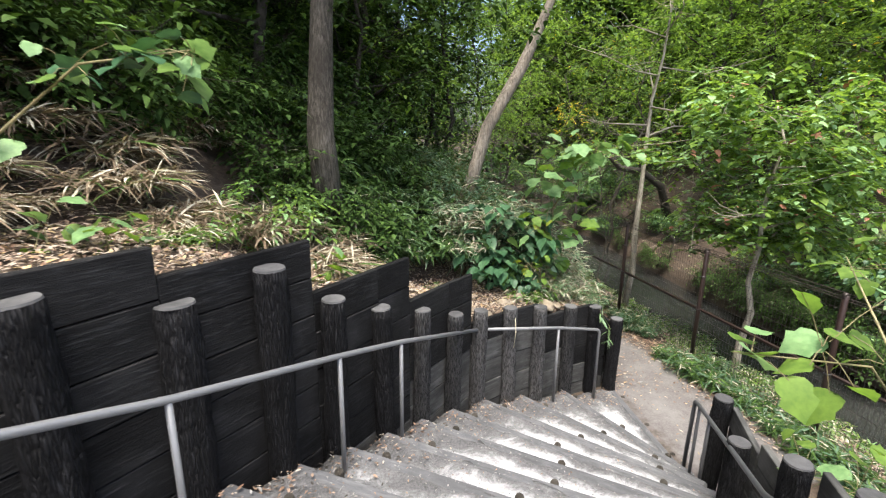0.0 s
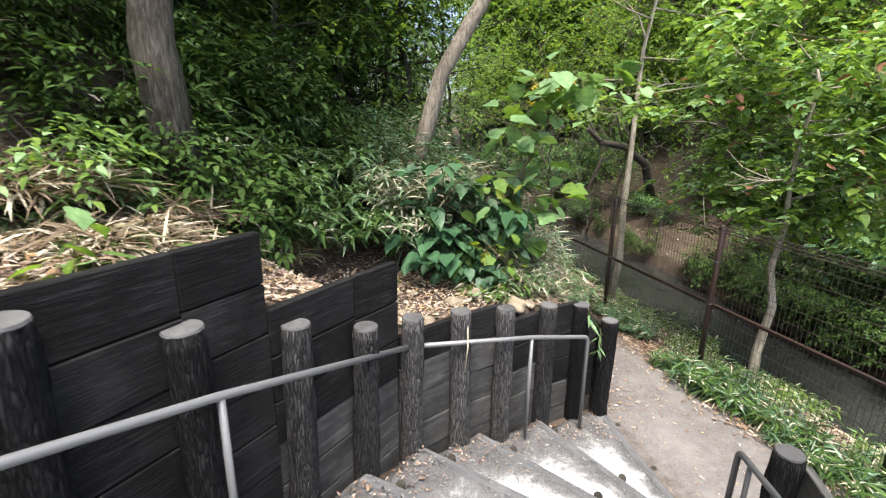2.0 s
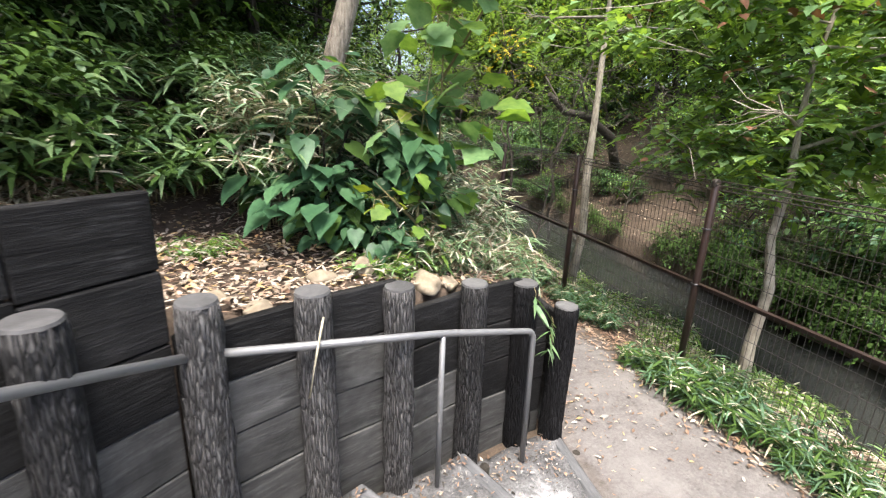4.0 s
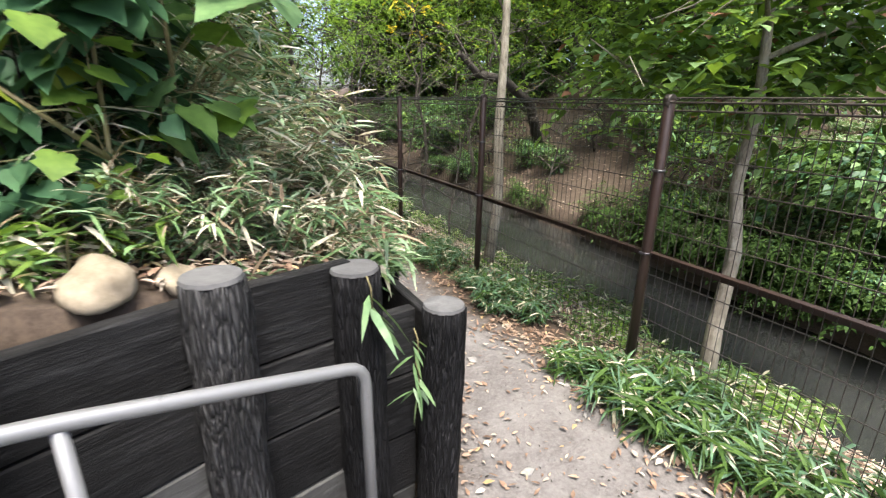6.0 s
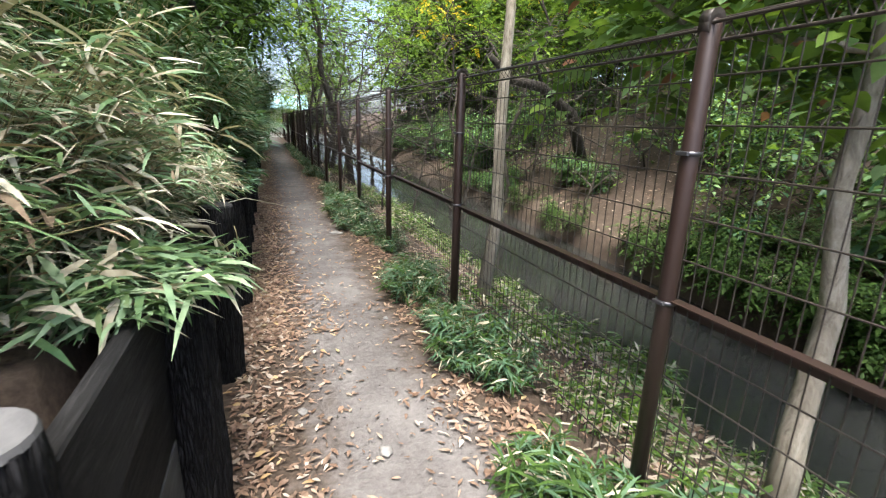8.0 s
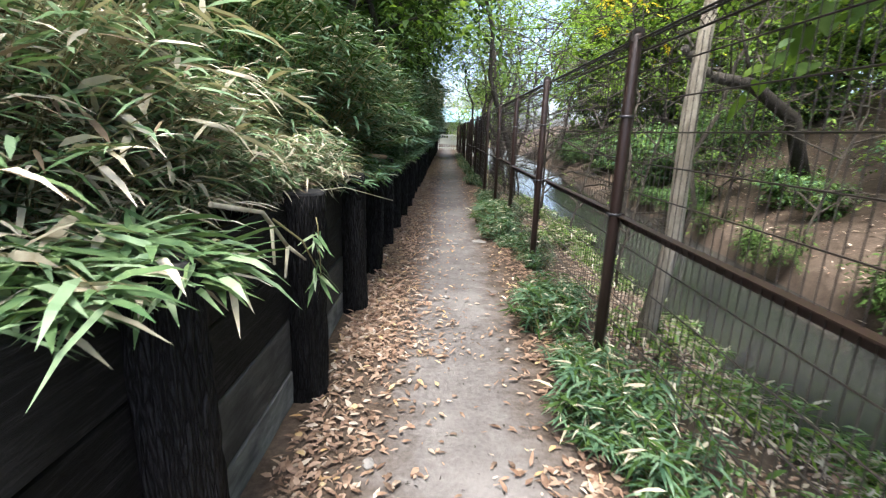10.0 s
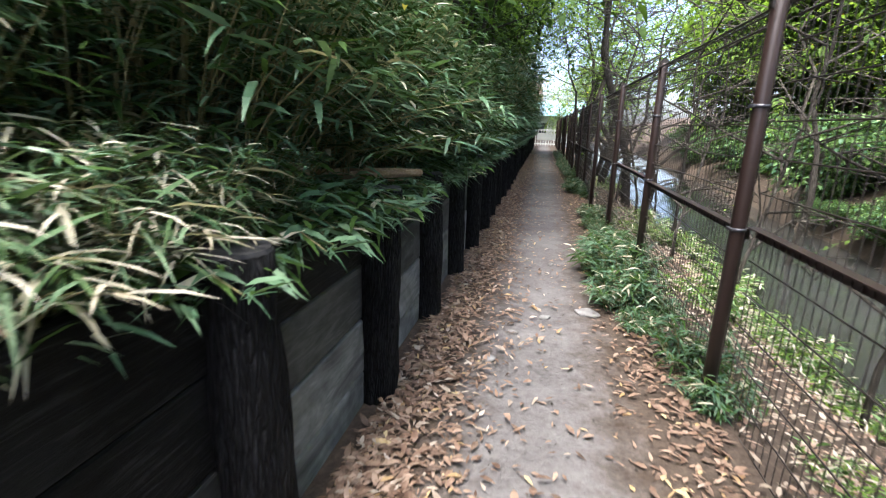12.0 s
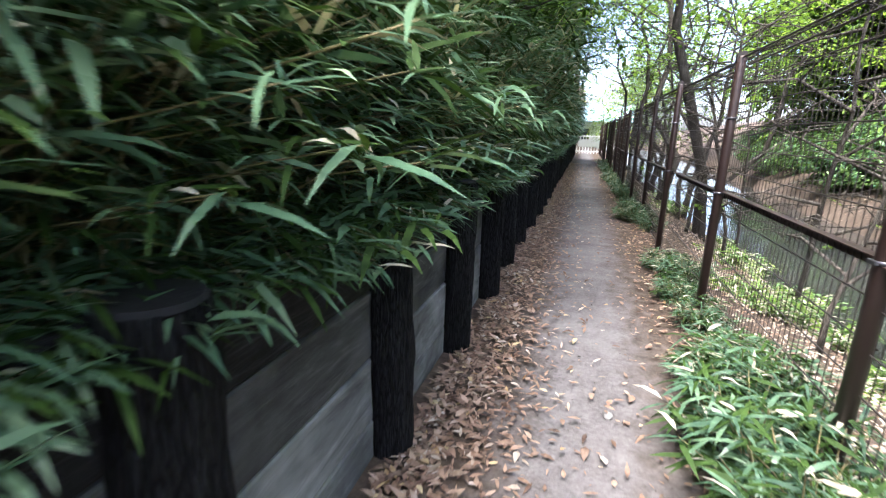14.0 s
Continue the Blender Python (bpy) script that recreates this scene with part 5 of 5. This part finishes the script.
def leafy_plant(stems, spots, size, mats, label, seed):
    """A plant with bent stems and single large leaves, each on its stalk, spread round the given spots (x, y, z, reach, count)."""
    rg = random.Random(seed)
    foot = Vector(stems[0][0])
    t = thing("large_leaved_plant", foot, label, "plant")
    for line in stems:
        bm = bmesh.new()
        pts = [Vector(p) - foot for p in line]
        tube(bm, pts, [0.011 - 0.008 * i / (len(pts) - 1) for i in range(len(pts))], 6)
        part("stem", bm, M_culm, t)
    meshes = []
    for k in range(4):
        for m in mats:
            me = lobed_leaf(1.0, seed * 10 + k)
            me.materials.append(m)
            meshes.append(me)
    for x, y, z, reach, count in spots:
        o = Vector((x, y, z)) - foot
        for _ in range(count):
            p = o + Vector((rg.gauss(0, reach), rg.gauss(0, reach), rg.gauss(0, reach * 0.7)))
            m = pose(p.x, p.y, p.z, rg.uniform(-50, 0), rg.uniform(-25, 25), rg.uniform(0, 360)) @ Matrix.Scale(size * rg.uniform(0.6, 1.2), 4)
            share("leaf", rg.choice(meshes), t, m)
            bm = bmesh.new()
            tube(bm, [o + (p - o) * 0.1, (o + p) / 2 + Vector((0, 0, 0.02)), p], 0.0022, 4, False)
            part("stalk", bm, M_culm, t)
    return t


leafy_plant([[(2.75, 6.05, 1.1), (2.8, 6.0, 1.9), (2.78, 5.92, 2.7), (2.85, 5.85, 3.2)], [(2.78, 5.95, 2.5), (3.1, 5.8, 3.1), (3.5, 5.62, 3.3)]],
            [(2.75, 5.92, 2.4, 0.18, 18), (2.72, 5.9, 2.9, 0.22, 30), (2.85, 5.85, 3.25, 0.18, 22), (3.2, 5.75, 3.2, 0.16, 14), (3.5, 5.62, 3.3, 0.12, 8), (3.05, 5.9, 2.3, 0.18, 16), (2.75, 6.0, 1.8, 0.16, 12)],
            0.19, [M_leaf_pale, M_leaf_bright, M_leaf_pale], "tall plant with large pale green leaves above the stair foot", 5)
M_leaf_lime = leaf_mat("leaf_lime", [(0.11, 0.17, 0.02), (0.2, 0.26, 0.03), (0.3, 0.34, 0.05)], 0.55, 0.35)
leafy_plant([[(2.62, 5.85, 1.1), (2.6, 5.8, 1.6), (2.62, 5.82, 2.2), (2.7, 5.85, 2.7)], [(2.6, 5.8, 1.6), (2.3, 5.7, 1.9)]],
            [(2.6, 5.78, 1.6, 0.1, 12), (2.6, 5.78, 1.95, 0.09, 12), (2.62, 5.8, 2.3, 0.1, 10), (2.3, 5.68, 1.8, 0.1, 8)],
            0.1, [M_leaf_lime, M_leaf_bright], "yellow-green climbing vine on a thin stem", 8)
leafy_plant([[(3.15, 1.4, 0.6), (3.0, 1.6, 1.7), (2.5, 1.8, 2.4), (1.75, 1.86, 2.52)], [(3.0, 1.6, 1.7), (3.1, 2.2, 2.4), (3.3, 2.6, 2.7)]],
            [(1.85, 1.86, 2.5, 0.09, 5), (2.2, 1.82, 2.52, 0.12, 7), (2.6, 1.8, 2.4, 0.16, 7), (3.2, 2.5, 2.65, 0.14, 6), (3.0, 1.7, 1.6, 0.2, 8), (3.3, 2.2, 1.2, 0.22, 9), (3.5, 2.7, 0.9, 0.2, 8)],
            0.17, [M_leaf_pale, M_leaf_bright], "branch with broad pale green leaves reaching over the stair", 6)
leafy_plant([[(-1.9, 2.95, 2.9), (-1.6, 2.95, 3.4), (-1.1, 2.8, 3.75), (-0.55, 2.58, 3.8)]],
            [(-1.2, 2.95, 3.75, 0.1, 9), (-0.85, 2.7, 3.8, 0.1, 12), (-0.55, 2.58, 3.78, 0.08, 10), (-1.5, 2.95, 3.5, 0.08, 2)],
            0.12, [M_leaf_pale, M_leaf_big], "leaning plant with large pale leaves on the slope", 7)
for k, (x, y, n) in enumerate(((-1.25, 3.12, 9), (-1.5, 3.05, 6), (-0.06, 3.8, 7), (0.15, 4.1, 5), (-2.0, 2.55, 7))):
    z = h1(x, y)
    leafy_plant([[(x, y, z - 0.05), (x, y, z + 0.12)]], [(x, y, z + 0.13, 0.075, n)], 0.13, [M_leaf_bright, M_leaf_pale], "low bright green seedling among fallen leaves", 20 + k)


# ---- stones, sticks, dead wood ----
def stone(x, y, z, size, seed, material, label, name="stone"):
    bm = bmesh.new()
    bmesh.ops.create_icosphere(bm, subdivisions=3, radius=1)
    for v in bm.verts:
        n = noise.noise(v.co * 1.1 + Vector((seed * 7.0, 0, 0))) * 0.35 + noise.noise(v.co * 3 + Vector((seed, 0, 0))) * 0.08
        v.co *= 1 + n
        v.co = Vector((v.co.x * size[0], v.co.y * size[1], v.co.z * size[2]))
    for f in bm.faces:
        f.smooth = True
    me = bpy.data.meshes.new(name)
    bm.to_mesh(me)
    bm.free()
    me.materials.append(material)
    ob = new(name, me)
    ob.location, ob.rotation_euler = (x, y, z), (0, 0, seed * 1.7)
    return tagged(ob, label, "stone", "loose stones")


for k, (x, y, s) in enumerate(((2.2, 5.52, (0.065, 0.055, 0.085)), (2.56, 5.48, (0.14, 0.09, 0.065)), (1.95, 5.42, (0.075, 0.06, 0.055)), (2.74, 5.55, (0.07, 0.06, 0.04)), (1.62, 5.62, (0.05, 0.04, 0.03)), (1.45, 5.18, (0.06, 0.05, 0.04)),
                               (1.64, 5.08, (0.07, 0.05, 0.04)), (2.08, 5.5, (0.05, 0.04, 0.03)), (-1.35, 4.1, (0.16, 0.09, 0.06)), (-1.55, 4.45, (0.12, 0.08, 0.06)), (-1.1, 3.9, (0.07, 0.05, 0.04)), (1.2, 5.0, (0.06, 0.05, 0.03)))):
    stone(x, y, h1(x, y) + s[2] * 0.5, s, k, M_stone if k < 8 else M_stone_grey, "smooth pale stone on the leaf-strewn soil")
stone(4.8, 11.0, 0.005, (0.09, 0.07, 0.025), 31, M_stone_grey, "flat pale stone at the edge of the path")
rs = random.Random(8)
for k in range(14):
    s = rs.uniform(0.012, 0.03)
    x, y = rs.uniform(4.0, 4.85), rs.uniform(5.0, 13)
    stone(x, y, h1(x, y) + s * 0.3, (s * 1.4, s, s * 0.6), 50 + k, M_stone_grey, "small pale pebble on the earth path", "pebble")


def stick(pts, r0, r1, material, label, name="stick", branches=()):
    foot = Vector(pts[0])
    t = thing(name, foot, label, "stick")
    bm = bmesh.new()
    n = len(pts)
    tube(bm, [Vector(p) - foot for p in pts], [r0 + (r1 - r0) * i / (n - 1) for i in range(n)], 6)
    part("stem", bm, material, t)
    for br in branches:
        bm = bmesh.new()
        tube(bm, [Vector(p) - foot for p in br], [r1 * 1.1, r1 * 0.7], 5)
        part("twig", bm, material, t)


stick([(3.68, 7.45, 1.02), (3.85, 7.66, 1.03), (4.06, 7.92, 0.935)], 0.0028, 0.0018, M_sasa_dry, "thin dry white bamboo stalk lying on a log post")
stick([(3.66, 6.72, 1.08), (3.72, 6.95, 1.02), (3.77, 7.04, 0.88)], 0.009, 0.007, M_sasa_dry, "pale forked dead twig hanging over the wall", "stick", ([(3.77, 7.04, 0.88), (3.8, 7.15, 0.8)], [(3.77, 7.04, 0.88), (3.78, 6.97, 0.78)], [(3.74, 6.97, 0.97), (3.77, 6.9, 0.85)]))
stick([(3.66, 7.2, 0.95), (3.76, 7.25, 0.85), (3.79, 7.33, 0.72)], 0.006, 0.003, M_culm, "thin bent twig hanging over the wall")
stick([(1.95, 5.02, 1.5), (1.87, 4.75, 1.32), (1.83, 4.7, 1.15)], 0.006, 0.004, M_sasa_dry, "pale dry stalk leaning over the plank wall")
wood = thing("dead_branch", (3.5, 9.72, 1.03), "broken tan piece of dead wood lying on the wall top", "dead wood")
bm = bmesh.new()
tube(bm, [(-0.1, -0.25, 0.06), (0.02, 0.0, 0.05), (0.13, 0.3, 0.03), (0.225, 0.53, 0.015)], [0.024, 0.028, 0.026, 0.021], 9, True, False)
part("branch", bm, M_dead_wood, wood)
bm = bmesh.new()
tube(bm, [(0.08, 0.3, -0.01), (0.21, 0.52, -0.025)], [0.008, 0.004], 5)
part("splinter", bm, M_dead_wood, wood)


limb = thing("leaning_trunk", (11.3, 14.3, h1(11.3, 14.3)), "dark bent trunk leaning from the far bank over the stream", "tree trunk")
bm = bmesh.new()
tube(bm, [(0, 0, -0.2), (-0.7, -0.2, 1.3), (-1.7, -0.4, 1.85), (-2.5, -0.5, 1.95), (-3.1, -0.7, 2.35)], [0.15, 0.13, 0.11, 0.09, 0.06], 9)
part("trunk", bm, M_trunk_dark, limb)
for a, b in (((-1.7, -0.4, 1.9), (-2.0, -0.2, 3.0)), ((-2.5, -0.5, 1.95), (-2.9, -0.1, 2.8))):
    bm = bmesh.new()
    tube(bm, [a, b], [0.04, 0.015], 6)
    part("branch", bm, M_trunk_dark, limb)


# sprigs of bamboo leaves that hang on the logs
def sprig(x, y, z, n, leaf, turn, seed):
    rg = np.random.default_rng(seed)
    t = thing("bamboo_sprig", (x, y, z), "hanging sprig of fresh bamboo leaves on a log post", "bamboo sprig")
    bm = bmesh.new()
    tube(bm, [(0, 0, 0.04), (0.01, -0.01, 0), (0.012, -0.015, -0.1)], 0.0025, 4)
    part("stalk", bm, M_culm, t)
    a = turn + rg.normal(size=n) * 0.9
    D = np.stack([np.cos(a), np.sin(a), rg.uniform(-1.4, -0.1, n)], 1)
    P = np.stack([rg.normal(size=n) * 0.01, rg.normal(size=n) * 0.01, -rg.uniform(0, 0.1, n)], 1)
    L = leaf * rg.uniform(0.6, 1.2, n)
    leaf_part("leaves", t, leaves("leaves", P, D, L, L * 0.15, [M_sasa_pale, M_sasa], rg.choice(2, n, p=[0.3, 0.7]), rg, 0.25, "blade", 0.6))


sprig(3.26, 5.36, 1.22, 7, 0.17, -0.9, 1)
sprig(3.44, 5.4, 0.98, 6, 0.1, -1.2, 2)
sprig(3.44, 5.39, 0.85, 9, 0.11, -1.4, 3)
sprig(3.8, 7.32, 0.9, 9, 0.1, -1.0, 4)
sprig(3.8, 7.34, 0.76, 12, 0.12, -0.8, 5)

rg = np.random.default_rng(91)
fx, fy = rg.uniform(3.5, 5.0, 90), rg.uniform(3.8, 5.8, 90)
litter("fallen_leaves", fx, fy, 0.045, [M_litter, M_litter_gold, M_litter_pale], [0.4, 0.3, 0.3], "a few fallen leaves on the path at the stair foot", 12, 0.008)
ex, ey = 4.98 - np.abs(rg.normal(size=900)) * 0.13, rg.uniform(2.6, 7.0, 900)
litter("fallen_leaves", ex, ey, 0.055, [M_litter, M_litter_pale], [0.6, 0.4], "dry fallen leaves between the path and the bamboo grass", 15, 0.01)
# ---- far end of the path ----
M_pale = metal_mat("pale_paint", (0.62, 0.66, 0.62), (0.5, 0.53, 0.5), 0.6, 0.0, 4)
M_roof = metal_mat("blue_roof", (0.3, 0.5, 0.56), (0.4, 0.58, 0.62), 0.5, 0.0, 3)
M_dark_glass = metal_mat("dark_window", (0.05, 0.06, 0.07), (0.06, 0.07, 0.08), 0.15, 0.0, 3)
end_rail = thing("railing", (4.3, 44.0, 0), "pale painted railing across the end of the path", "railing")
for z in (0.15, 1.15):
    bm = bmesh.new()
    box(bm, (2.6, 0.05, 0.06), (0, 0, z), 0.008)
    part("rail", bm, M_pale, end_rail)
for k in range(14):
    bm = bmesh.new()
    box(bm, (0.035, 0.035, 1.2), (-1.25 + k * 0.19, 0, 0.6), 0.005)
    part("bar", bm, M_pale, end_rail)
house = thing("house", (4.0, 66.0, -0.3), "far pale house with a light blue roof", "house")
bm = bmesh.new()
box(bm, (9, 6, 3.0), (0, 0, 1.5), 0.02)
part("wall", bm, M_pale, house)
bm = bmesh.new()
p = [bm.verts.new(v) for v in ((-4.9, -3.5, 2.9), (4.9, -3.5, 2.9), (4.9, 3.5, 2.9), (-4.9, 3.5, 2.9), (-4.9, 0, 4.6), (4.9, 0, 4.6))]
for q in ((0, 1, 5, 4), (2, 3, 4, 5), (0, 4, 3), (1, 2, 5), (3, 2, 1, 0)):
    bm.faces.new([p[i] for i in q])
part("roof", bm, M_roof, house)
for k in range(3):
    bm = bmesh.new()
    box(bm, (1.3, 0.06, 1.1), (-2.8 + 2.8 * k, -3.02, 1.6), 0.01)
    part("window", bm, M_dark_glass, house)
